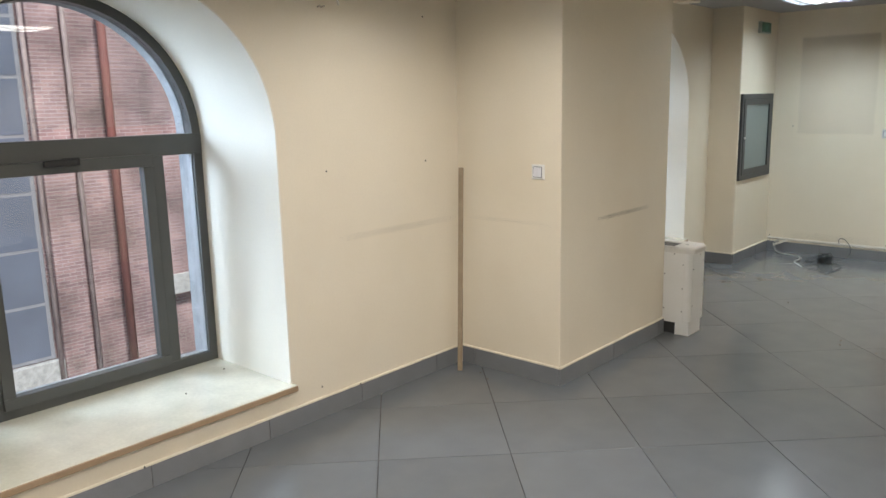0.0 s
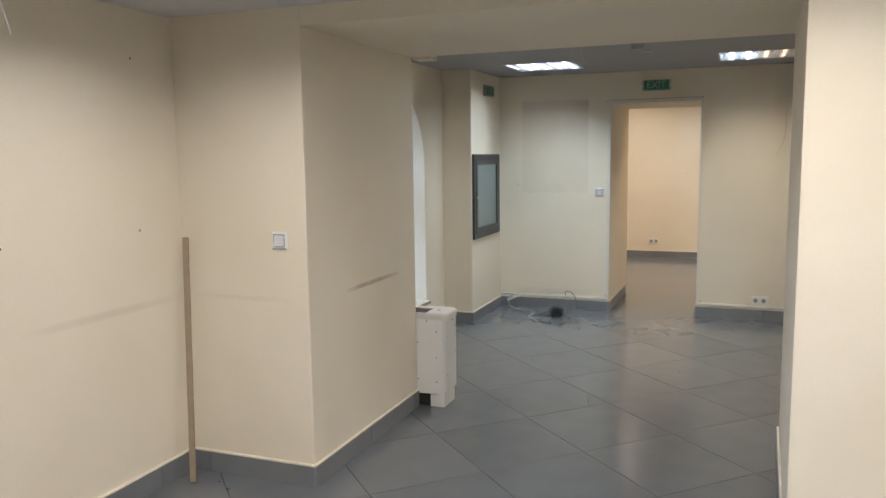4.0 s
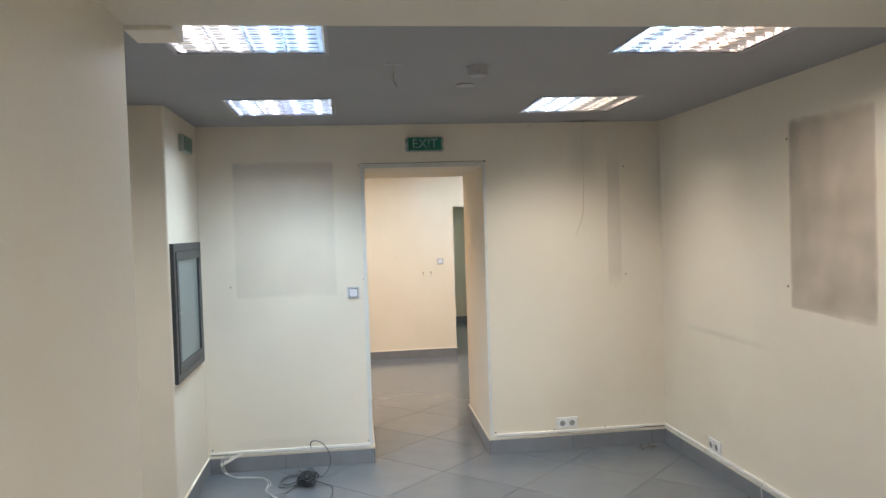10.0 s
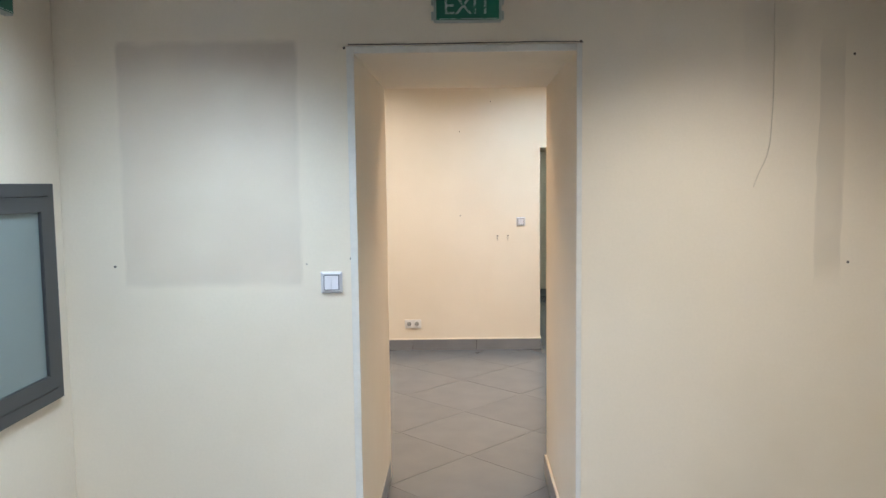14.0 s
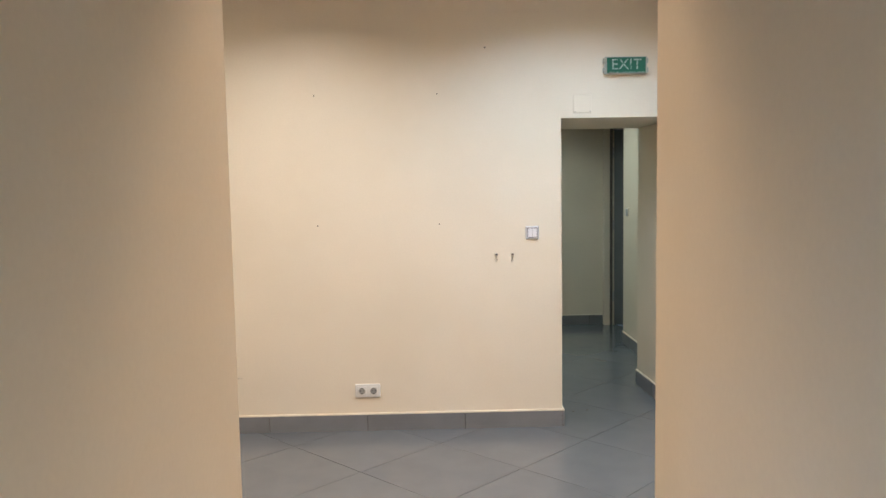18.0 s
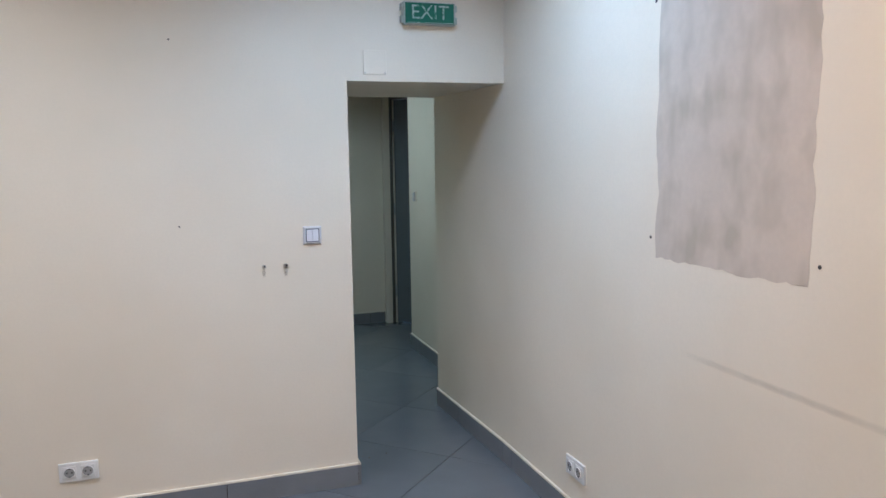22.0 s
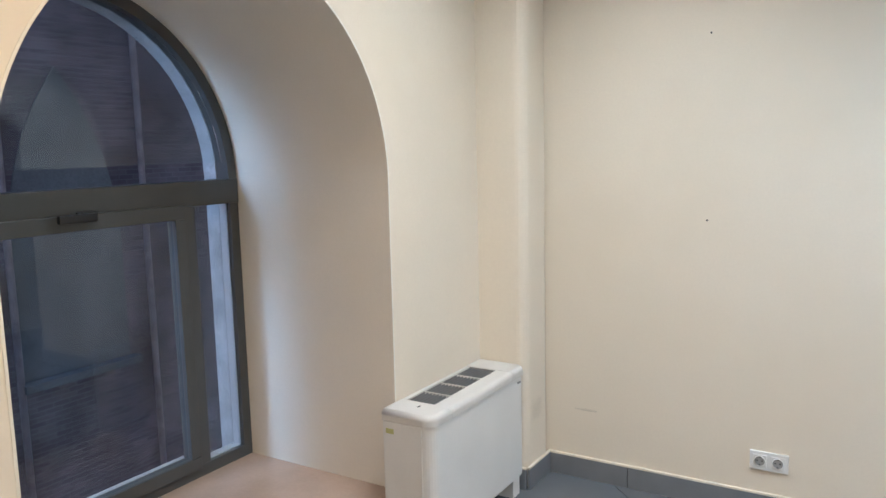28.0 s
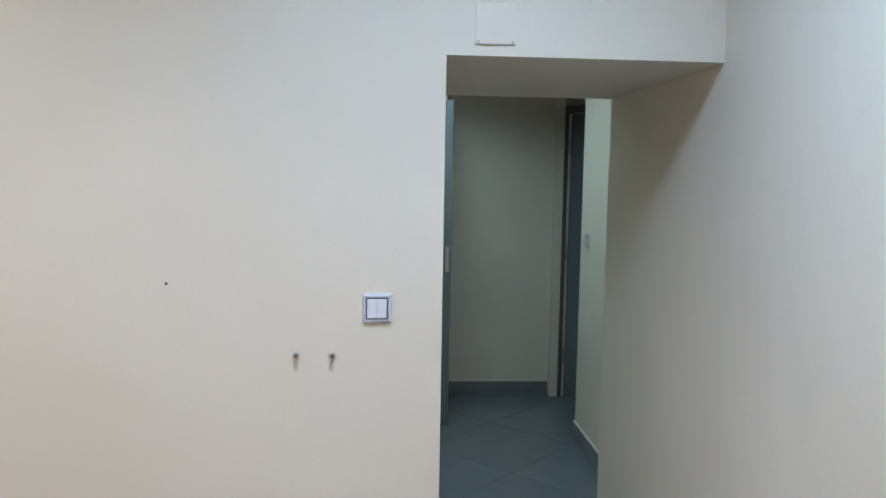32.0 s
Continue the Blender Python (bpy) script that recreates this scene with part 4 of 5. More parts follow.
def fan_coil(m, length, depth, height, label, sticker=True, group="fan coil units", free=False):
    """Stands along +x with its back at y = 0 and its front towards -y."""
    t = thing("fan_coil", label, "fan coil", group, at=m)
    cap, base, roof = 0.132, 0.095, height - 0.042
    bm = prism(bmesh.new(), rounded_plan(0, length, -depth, 0, 0.045, ("ll", "lr", "ur", "ul") if free else ("ll", "lr")), "z", base, roof)
    bmesh.ops.bevel(bm, geom=[e for e in bm.edges if abs(e.verts[0].co.z - e.verts[1].co.z) < 1e-4], offset=0.003, segments=1, affect="EDGES")
    body = part("body", bm, FAN_WHITE, t)
    # end panels, screwed on
    for x, s in ((-0.003, -1), (length + 0.003, 1)):
        a, b = (x - 0.0005, 0.002) if s < 0 else (length - 0.002, x + 0.0005)
        panel = part("end_panel", boxed(a, b, -depth + 0.05, -0.004, base + 0.004, roof - 0.004, bevel=0.001), FAN_WHITE, t)
        for yy, zz in () if sticker else ((-0.02, 0.25), (-0.02, 0.78), (-depth + 0.062, 0.12), (-depth + 0.062, 0.5), (-depth + 0.062, 0.86), (-depth / 2, 0.97)):
            z = base + (roof - base) * zz
            part("screw", rod(bmesh.new(), (x, yy, z), (x + s * 0.0022, yy, z), 0.0035, 10), SCREW, panel)
    # feet
    for x0, x1 in ((0.012, 0.105), (length - 0.105, length - 0.012)):
        corner = ("ll",) if x0 < 0.1 else ("lr",)
        back = -0.006 if free else -0.075
        part("foot", prism(bmesh.new(), rounded_plan(x0, x1, -depth + 0.012, back, 0.035, corner), "z", 0.0, base), FAN_WHITE, t)
    part("plinth_gap", boxed(0.108, length - 0.108, -0.07, -0.01, 0.004, base - 0.001), DARK, t, "dark opening under the unit")
    # moulded end caps
    for x0, x1, corners in ((-0.006, cap, ("ll", "ul") if free else ("ll",)), (length - cap, length + 0.006, ("lr", "ur") if free else ("lr",))):
        bm = moulded_cap(x0, x1, -depth - 0.006, 0.0, corners, roof + 0.0005, height, x0 < 0, free)
        part("end_cap", bm, FAN_TOP, t, "moulded off-white plastic end cap")
    part("key_slot", boxed(0.075, 0.095, -0.115, -0.108, height - 0.003, height + 0.001), DARK, t)
    # top with its outlet grille
    bm = bmesh.new()
    g0, g1, f0, f1 = cap + 0.004, length - cap - 0.004, -depth + 0.075, -0.018
    prism(bm, [(0.0, roof), (f1, roof), (f1, height - 0.002), (0.0, height - 0.002)], "x", cap + 0.001, length - cap - 0.001)
    nose = [(-depth + 0.014 - 0.020 * math.sin(radians(15 * i)), height - 0.022 + 0.020 * math.cos(radians(15 * i))) for i in range(7)]
    prism(bm, [(f0, roof), (f0, height - 0.002), *nose, (-depth - 0.006, roof)], "x", cap + 0.001, length - cap - 0.001)
    box(bm, cap + 0.001, g0, f0, f1, roof, height - 0.002)
    box(bm, g1, length - cap - 0.001, f0, f1, roof, height - 0.002)
    part("top_rim", bm, FAN_TOP, t)
    part("grille_well", boxed(g0, g1, f0, f1, roof + 0.0006, roof + 0.004), DARK, t, "dark outlet behind the grille")
    for i in range(4):
        a = g0 + (g1 - g0) * i / 4
        b = g0 + (g1 - g0) * (i + 1) / 4
        grille = part("grille", boxed(b - 0.006, b - 0.0002, f0 + 0.0003, f1 - 0.0003, roof + 0.005, height - 0.003), FAN_TOP if i < 3 else GRILLE, t)
        for j in range(8):
            y = f0 + (f1 - f0) * (j + 0.5) / 8
            part("slat", boxed(a + 0.0005, b - 0.0065, y - 0.0020, y + 0.0020, roof + 0.010, height - 0.005), GRILLE, grille)
    if free:
        panel = part("back_panel", boxed(0.048, length - 0.048, 0.0003, 0.0035, base - 0.012, roof - 0.004, bevel=0.001), FAN_WHITE, t, "screwed white sheet panel")
        for xx, zz in ((0.058, 0.15), (0.058, 0.49), (0.058, 0.84), (0.185, 0.17), (0.185, 0.68), (0.12, 0.985)):
            z = base + (roof - base) * zz
            part("screw", rod(bmesh.new(), (xx, 0.0030, z), (xx, 0.0050, z), 0.0042, 10), SCREW, panel)
    if sticker:
        part("sticker", boxed(-0.0048, -0.0037, -0.052, -0.016, roof - 0.05, roof - 0.03), STICKER, t, "small yellow sticker")
        part("badge", boxed(length - 0.075, length - 0.045, -depth - 0.0015, -depth - 0.0002, roof - 0.03, roof - 0.021), GRILLE, t, "small grey maker's mark")
    return t


fan_coil(pose(FACADE_C + 0.008, 3.152, 0, rz=90), 0.788, 0.227, 0.605, "white floor-standing fan coil unit under the arched window", True)
fan_coil(pose(-0.505, -3.280, 0, rz=180), 0.86, 0.235, 0.60, "white floor-standing fan coil unit behind the pier", False, free=True)

# ---------------------------------------------------------------- wall hatch
FROST = material("frosted_hatch_glass", (0.195, 0.245, 0.245), 0.3, vary=0.03, scale=3, fine=200, bump=0)
t = thing("wall_hatch", "dark grey metal wall hatch with a frosted glass door", "hatch", at=face(LEFT_B, -0.505, 1.185, 90))
W, Hh = 0.402, 0.396


def square_ring(w, h, rim, y0, y1):
    """A flat square frame in one piece, with softened edges."""
    bm, rings = bmesh.new(), []
    for dw, y in ((0, y1), (0, y0), (rim, y0), (rim, y1)):
        rings.append([bm.verts.new((sx * (w - dw), y, sz * (h - dw))) for sx, sz in ((-1, -1), (1, -1), (1, 1), (-1, 1))])
    for lo, hi in zip(rings, rings[1:] + rings[:1]):
        for i in range(4):
            bm.faces.new((lo[i], lo[(i + 1) % 4], hi[(i + 1) % 4], hi[i]))
    bmesh.ops.bevel(bm, geom=[e for e in bm.edges if all(abs(v.co.y - y0) < 1e-6 for v in e.verts) and abs(e.calc_length() - 1.414 * rim) > 0.01], offset=0.002, segments=2, affect="EDGES")
    return bm


part("outer_frame", square_ring(W, Hh, 0.045, -0.022, -0.0005), HATCH, t)
w2, h2 = W - 0.047, Hh - 0.047
leaf = part("door", square_ring(w2, h2, 0.054, -0.026, -0.004), HATCH, t)
part("pane", boxed(-w2 + 0.052, w2 - 0.052, -0.014, -0.008, -h2 + 0.052, h2 - 0.052), FROST, leaf, "frosted grey-green glass")
part("backing", boxed(-W + 0.04, W - 0.04, -0.0035, -0.0006, -Hh + 0.04, Hh - 0.04), DARK, t)
part("lock", rod(bmesh.new(), (-0.327, -0.026, -0.005), (-0.327, -0.034, -0.005), 0.010, 18), STEEL, leaf, "small round steel lock", smooth=True)

# ---------------------------------------------------------------- ceiling fittings in the middle room
t = thing("smoke_detector", "grey round smoke detector on the ceiling", "smoke detector", at=pose(0.465, -1.90, CEIL_B))
part("base", rod(bmesh.new(), (0, 0, -0.012), (0, 0, -0.0005), 0.052, 28), LAMP_FRAME, t, smooth=False)
part("head", rod(bmesh.new(), (0, 0, -0.044), (0, 0, -0.0125), 0.038, 28, 0.050), LAMP_FRAME, t)
for i in range(8):
    a = 2 * math.pi * i / 8
    part("vent_slot", boxed(-0.004, 0.004, -0.0015, 0.0015, -0.036, -0.022), SOCKET_WELL, t).matrix_local = pose(0.0435 * math.cos(a), 0.0435 * math.sin(a), 0, rz=math.degrees(a) + 90)
solid("blank_disc", rod(bmesh.new(), (0.48, -1.46, CEIL_B - 0.006), (0.48, -1.46, CEIL_B - 0.0005), 0.05, 24), LAMP_FRAME, "flat grey round blanking disc on the ceiling", "blanking disc")
t = thing("ceiling_hook", "small ceiling plate with a hanging wire end", "wire", at=pose(0.08, -1.96, CEIL_B))
part("plate", boxed(-0.035, 0.035, -0.012, 0.012, -0.004, -0.0005, bevel=0.002), LAMP_FRAME, t)
tube("wire", [(0, 0, -0.003), (0.002, 0.002, -0.03), (-0.004, 0.0, -0.06), (0.012, 0.0, -0.10)], 0.003, SCREW_PALE, t)
WIRE_THICK = material("white_wire", (0.72, 0.70, 0.64), 0.4, vary=0.05, bump=0)
WIRE = material("cream_wire", (0.55, 0.50, 0.40), 0.5, vary=0.05, bump=0)
tube("hanging_wire", [(1.545, -0.02, CEIL_B - 0.002), (1.548, -0.015, 2.2), (1.553, -0.012, 2.0), (1.55, -0.012, 1.8), (1.535, -0.014, 1.66), (1.50, -0.016, 1.58), (1.484, -0.018, 1.537)], 0.0021, WIRE, label="thin cream wire hanging from the ceiling", category="wire")
solid("ceiling_stub", rod(bmesh.new(), (1.545, -0.035, CEIL_B - 0.004), (1.545, -0.035, CEIL_B - 0.0005), 0.013, 16), BROWN, "dark round cable hole rim in the ceiling", "cable hole")
tube("hanging_wire", [(-1.146, -5.705, CEIL_A - 0.002), (-1.148, -5.70, 2.17), (-1.150, -5.685, 2.09), (-1.150, -5.660, 2.005)], 0.0046, WIRE_THICK, label="thick white wire end hanging from the ceiling", category="wire")
for x, y, w in ((-1.193, -5.593, 0.036), (-1.125, -5.606, 0.062)):
    solid("ceiling_slit", boxed(x - 0.005, x + 0.005, y - w / 2, y + w / 2, CEIL_A - 0.0015, CEIL_A - 0.0003), DARK, "short dark slit cut into the ceiling", "slit", group="ceiling slits")
t = thing("wire_stub", "two short cut wire ends in the wall", "wire", at=pose(FACADE, -5.555, 2.03))
for dy in (-0.012, 0.012):
    part("wire_end", rod(bmesh.new(), (0.0, dy * 0.7, 0), (0.022, dy * 1.1, 0.003), 0.005, 10), SCREW_PALE, t)
solid("pipe_box", boxed(PIER_X - 0.002, -0.577, -3.2845, -3.15, 2.152, CEIL_B - 0.0005, bevel=0.003), WALL, "small cream boxed-in corner beside the beam", "boxing")
tube("hanging_wire", [(1.172, -0.02, CEIL_B - 0.001), (1.170, -0.03, 2.332), (1.158, -0.028, 2.318), (1.150, -0.02, 2.328)], 0.0022, WIRE, label="tiny curled cream wire end under the ceiling", category="wire")
tube("hanging_wire", [(1.95, WALL_Y - 0.03, 2.62), (1.942, WALL_Y - 0.035, 2.5), (1.925, WALL_Y - 0.045, 2.43), (1.932, WALL_Y - 0.05, 2.405)], 0.004, WIRE, label="short cream wire end high in the corner", category="wire")

# ---------------------------------------------------------------- loose things
LATH = material("raw_grey_wood", (0.29, 0.225, 0.155), 0.7, vary=0.12, scale=14, fine=80, bump=0.0015)
bm = boxed(-0.014, 0.014, -0.009, 0.009, 0.0, 1.198, bevel=0.003)
base, top = Vector((-1.283, -4.722, 0.006)), Vector((-1.352, -4.600, 1.19))
lean = (top - base).to_track_quat("Z", "Y").to_matrix().to_4x4()
solid("wooden_lath", bm, LATH, "long raw wooden lath leaning in the corner", "lath", at=Matrix.Translation(base) @ lean)

CABLE_DARK = material("dark_grey_cable", (0.035, 0.042, 0.046), 0.5, vary=0.08, bump=0)
CABLE_LIGHT = material("light_grey_cable", (0.43, 0.44, 0.43), 0.5, vary=0.05, bump=0)
bm = prism(bmesh.new(), [(-0.002, 0.0), (0.002, 0.0), (0.002, 0.020), (-0.002, 0.020)], "x", 0.0, 0.15)
solid("channel_lid", bm, CHANNEL, "loose white lid of the cable channel sticking out", "cable channel", at=Matrix.Translation((-0.905, -0.018, 0.118)) @ pose(0, 0, 0, 0, 0, 202) @ pose(0, 0, 0, 0, 22, 0))
t = thing("light_cable_run", "two light grey cables coming out of the wall channel", "cable", at=pose(-0.8, -0.3, 0))
for dx, dy, r in ((0, 0, 0.0036), (0.018, -0.016, 0.0036)):
    pts = [(-0.95, -0.014, 0.128), (-1.00, -0.03, 0.122), (-1.035, -0.05, 0.095), (-1.02, -0.075, 0.03), (-0.96, -0.12, 0.006), (-0.86, -0.16, 0.006), (-0.765, -0.19, 0.006), (-0.705, -0.30, 0.006), (-0.705 - dx, -0.45, 0.006), (-0.66, -0.56, 0.006), (-0.59, -0.66, 0.006)]
    tube("cable", [(x + 0.8 + dx, y + 0.3 + dy, z) for x, y, z in pts], r, CABLE_LIGHT, t)
t = thing("dark_cable_coil", "tangled coil of dark grey cable on the floor", "cable", at=pose(-0.45, -0.40, 0))
tube("lead", [(0.012, 0.385, 0.135), (0.012, 0.36, 0.175), (0.04, 0.34, 0.195), (0.11, 0.30, 0.165), (0.145, 0.26, 0.09), (0.12, 0.20, 0.02), (0.07, 0.12, 0.012), (0.02, 0.05, 0.03)], 0.0034, CABLE_DARK, t)
rng = random.Random(12)
for i in range(26):
    rx, ry, tilt, spin = rng.uniform(0.038, 0.070), rng.uniform(0.026, 0.050), rng.uniform(-35, 35), rng.uniform(0, 180)
    m = pose(rng.uniform(-0.015, 0.02), rng.uniform(-0.02, 0.02), 0.05, rx=tilt * 1.6, ry=rng.uniform(-55, 55), rz=spin)
    pts = []
    for k in range(14):
        a = 2 * math.pi * k / 13
        p = m @ Vector((rx * math.cos(a), ry * math.sin(a), 0.006 * math.sin(3 * a)))
        pts.append((p.x, p.y, max(p.z, 0.006)))
    tube("loop", pts, 0.0034, CABLE_DARK, t, resolution=3)
for pts in ([(-0.02, 0.03, 0.03), (-0.06, 0.18, 0.008), (-0.11, 0.22, 0.006), (-0.155, 0.15, 0.006), (-0.13, 0.03, 0.006), (-0.06, 0.06, 0.02), (-0.02, 0.17, 0.012), (0.03, 0.19, 0.008)],
            [(-0.01, 0.05, 0.04), (-0.05, 0.14, 0.012), (-0.13, 0.17, 0.010), (-0.175, 0.09, 0.008), (-0.165, -0.02, 0.008), (-0.09, -0.03, 0.014), (-0.03, 0.02, 0.03)],
            [(-0.04, 0.0, 0.02), (-0.115, -0.11, 0.006), (-0.135, -0.16, 0.006), (-0.10, -0.24, 0.006), (-0.03, -0.30, 0.006), (0.02, -0.29, 0.006)],
            [(0.03, 0.02, 0.03), (0.10, 0.0, 0.01), (0.15, -0.06, 0.006), (0.165, -0.16, 0.006), (0.15, -0.27, 0.006), (0.12, -0.40, 0.006), (0.165, -0.50, 0.006)]):
    tube("loose_end", pts, 0.0034, CABLE_DARK, t)

# open wall box with wires beside the pier, and bits on the floor
t = thing("open_wall_box", "broken-open wall box with pale wires hanging out", "wall box", at=face(RIGHT_B, -2.03, 0.195, -90))
part("hole", boxed(-0.035, 0.035, -0.0015, -0.0004, -0.045, 0.055), DARK, t)
for k in range(4):
    o = -0.02 + 0.013 * k
    tube("wire", [(o, -0.001, 0.02), (o * 0.8 - 0.004, -0.04, 0.0), (o - 0.02, -0.05, -0.06), (o * 2 - 0.05, -0.07, -0.15), (o * 2 - 0.06, -0.09, -0.185)], 0.0035, CABLE_LIGHT, t)
tube("wire_end", [(RIGHT_B - 0.002, -1.335, 0.145), (RIGHT_B - 0.03, -1.345, 0.12), (RIGHT_B - 0.035, -1.36, 0.07), (RIGHT_B - 0.05, -1.37, 0.008)], 0.0035, CABLE_LIGHT, label="short pale wire end at the skirting", category="wire")
DEBRIS = material("plaster_crumbs", (0.10, 0.09, 0.08), 0.9, vary=0.2, bump=0)
rng = random.Random(5)
bm = bmesh.new()
for cx, cy, n, spread in ((1.95, -0.09, 34, 0.045), (1.98, -1.45, 5, 0.05), (1.87, -1.30, 4, 0.06), (1.55, -0.28, 4, 0.1), (1.0, -2.2, 6, 0.5), (0.35, -0.15, 3, 0.3), (1.32, 4.42, 4, 0.08), (-1.15, -4.66, 3, 0.08), (0.4, -2.6, 8, 0.9)):
    for _ in range(n):
        s = rng.uniform(0.004, 0.013) if n > 20 else rng.uniform(0.003, 0.009)
        x, y = cx + rng.gauss(0, spread), cy + rng.gauss(0, spread)
        bmesh.ops.create_icosphere(bm, subdivisions=1, radius=s, matrix=pose(x, min(y, -0.03) if -1 < y < 0.1 else y, s * 0.4, rz=rng.uniform(0, 180)) @ Matrix.Diagonal((1, rng.uniform(0.4, 1), 0.5, 1)))
for x, y in ((-1.858, -5.939), (-1.70, -6.25)):
    bmesh.ops.create_icosphere(bm, subdivisions=1, radius=0.008, matrix=pose(x, y, 0.235) @ Matrix.Diagonal((1, 0.6, 0.5, 1)))
tagged(new("debris", mesh_of("debris", bm, DEBRIS)), "small dark crumbs of plaster scattered on the floor", "debris", "", "stuff")

# ---------------------------------------------------------------- corridor
t = thing("door_1", "grey door in a dark frame at the corridor corner", "door", kind="structure", at=pose(2.275, 7.56, 0, rz=-48))
bm = bmesh.new()
box(bm, 0.0, 0.055, -0.03, 0.09, 0, 2.09, bevel=0.003)
box(bm, 0.93, 0.985, -0.03, 0.09, 0, 2.09, bevel=0.003)
box(bm, 0.055, 0.93, -0.03, 0.09, 2.035, 2.09, bevel=0.003)
part("door_frame", bm, DOOR_FRAME, t, "dark brown-grey frame")
part("seal", boxed(0.056, 0.064, -0.012, 0.02, 0, 2.03), CAULK, t, "pale rubber seal")
leaf = part("leaf", boxed(0.066, 0.926, 0.0, 0.045, 0.006, 2.03, bevel=0.003), DOOR_GREY, t, "grey painted leaf")
for z in (0.25, 1.0, 1.75):
    part("hinge", rod(bmesh.new(), (0.062, -0.008, z), (0.062, -0.008, z + 0.1), 0.008, 12), STEEL, leaf, smooth=True)
t = thing("door_2", "grey door leaf standing open across the corridor", "door", kind="structure", at=pose(1.385, 6.85, 0))
leaf = part("leaf", boxed(0.0, 0.046, 0.0, 0.69, 0.008, 2.04, bevel=0.003), DOOR_GREY, t)
part("latch", boxed(0.012, 0.034, -0.002, 0.002, 0.98, 1.14, bevel=0.0008), STEEL, leaf)
t = thing("wall_bracket", "small pale wall bracket in the corridor", "bracket", at=face(2.19, 6.445, 1.222, -90))
part("back_plate", boxed(-0.032, 0.032, -0.006, -0.0005, -0.044, 0.044, bevel=0.003), CAULK, t)
part("handset", boxed(-0.016, 0.016, -0.022, -0.006, -0.034, 0.034, bevel=0.005), PLASTIC_SILVER, t)
structure("wall_corridor_corner", prism(bmesh.new(), [(2.89, 6.83), (3.12, 6.83), (3.12, 7.95), (2.275, 7.95), (2.31, 7.62)], "z", 2.09, TOP), WALL, "cream painted wall above the corner door", "wall")
structure("wall_corridor_stub", boxed(2.61, 3.12, 6.3, 6.62, -0.02, TOP), WALL, "cream painted corridor wall", "wall")
structure("wall_corridor_nib", boxed(2.215, 2.272, 7.50, 7.5595, -0.02, TOP), WALL, "cream painted wall edge beside the corner door", "wall")
structure("wall_corridor_end", boxed(0.4, 1.469, 7.95, 8.2, -0.02, TOP), WALL, "cream painted corridor end wall", "wall")

# ---------------------------------------------------------------- outside: the building across the yard
# Dark cover, added to hide the brightly lit wall top outside the panes.
LEDGE_DARK = material("dark_ledge_cover", (0.07, 0.07, 0.08), 0.6, vary=0.15, scale=5, bump=0)
for yc, r, z0, zs, wall_x in WINDOWS:
    bm = bmesh.new()
    arch_band(bm, yc, zs, r - 0.05, r + 0.003, OUTER - 0.03, PANE - 0.04)
    box(bm, OUTER - 0.03, PANE - 0.04, yc - r - 0.003, yc - r + 0.05, z0, zs)
    box(bm, OUTER - 0.03, PANE - 0.04, yc + r - 0.05, yc + r + 0.003, z0, zs)
    structure("trim_outer_reveal", bm, CONCRETE, "grey stone outer window reveal", "reveal")
    structure("trim_outer_sill", boxed(OUTER - 0.08, PANE - 0.036, yc - r + 0.052, yc + r - 0.052, z0 - 0.029, z0 - 0.004, bevel=0.004), LEDGE_DARK, "dark outer sill added over the lit wall ledge", "window sill")


def brickwork(name, base, mortar):
    """Far brickwork: courses of 75 mm with paler joints."""
    m = bpy.data.materials.new(name)
    m.use_nodes = True
    n, l = m.node_tree.nodes, m.node_tree.links
    b = n["Principled BSDF"]
    tc, sep, comb = n.new("ShaderNodeTexCoord"), n.new("ShaderNodeSeparateXYZ"), n.new("ShaderNodeCombineXYZ")
    l.new(tc.outputs["Object"], sep.inputs[0])
    add = n.new("ShaderNodeMath")
    l.new(sep.outputs[0], add.inputs[0])
    l.new(sep.outputs[1], add.inputs[1])
    l.new(add.outputs[0], comb.inputs[0])
    l.new(sep.outputs[2], comb.inputs[1])
    br = n.new("ShaderNodeTexBrick")
    l.new(comb.outputs[0], br.inputs["Vector"])
    br.inputs["Scale"].default_value = 1.0
    br.inputs["Brick Width"].default_value, br.inputs["Row Height"].default_value, br.inputs["Mortar Size"].default_value = 0.25, 0.075, 0.008
    br.inputs["Color1"].default_value, br.inputs["Color2"].default_value, br.inputs["Mortar"].default_value = (*base, 1), (base[0] * 0.7, base[1] * 0.7, base[2] * 0.75, 1), (*mortar, 1)
    big = n.new("ShaderNodeTexNoise")
    big.inputs["Scale"].default_value, big.inputs["Detail"].default_value = 0.9, 6
    l.new(tc.outputs["Object"], big.inputs["Vector"])
    ramp, mul = n.new("ShaderNodeMapRange"), n.new("ShaderNodeVectorMath")
    ramp.inputs["From Min"].default_value, ramp.inputs["From Max"].default_value, ramp.inputs["To Min"].default_value, ramp.inputs["To Max"].default_value = 0.32, 0.68, 0.5, 1.3
    l.new(big.outputs["Fac"], ramp.inputs["Value"])
    mul.operation = "SCALE"
    l.new(br.outputs["Color"], mul.inputs[0])
    l.new(ramp.outputs[0], mul.inputs["Scale"])
    l.new(mul.outputs[0], b.inputs["Base Color"])
    b.inputs["Roughness"].default_value = 0.9
    bp = n.new("ShaderNodeBump")
    bp.inputs["Strength"].default_value, bp.inputs["Distance"].default_value = 0.6, 0.008
    l.new(br.outputs["Fac"], bp.inputs["Height"])
    bp.invert = True
    l.new(bp.outputs[0], b.inputs["Normal"])
    return m


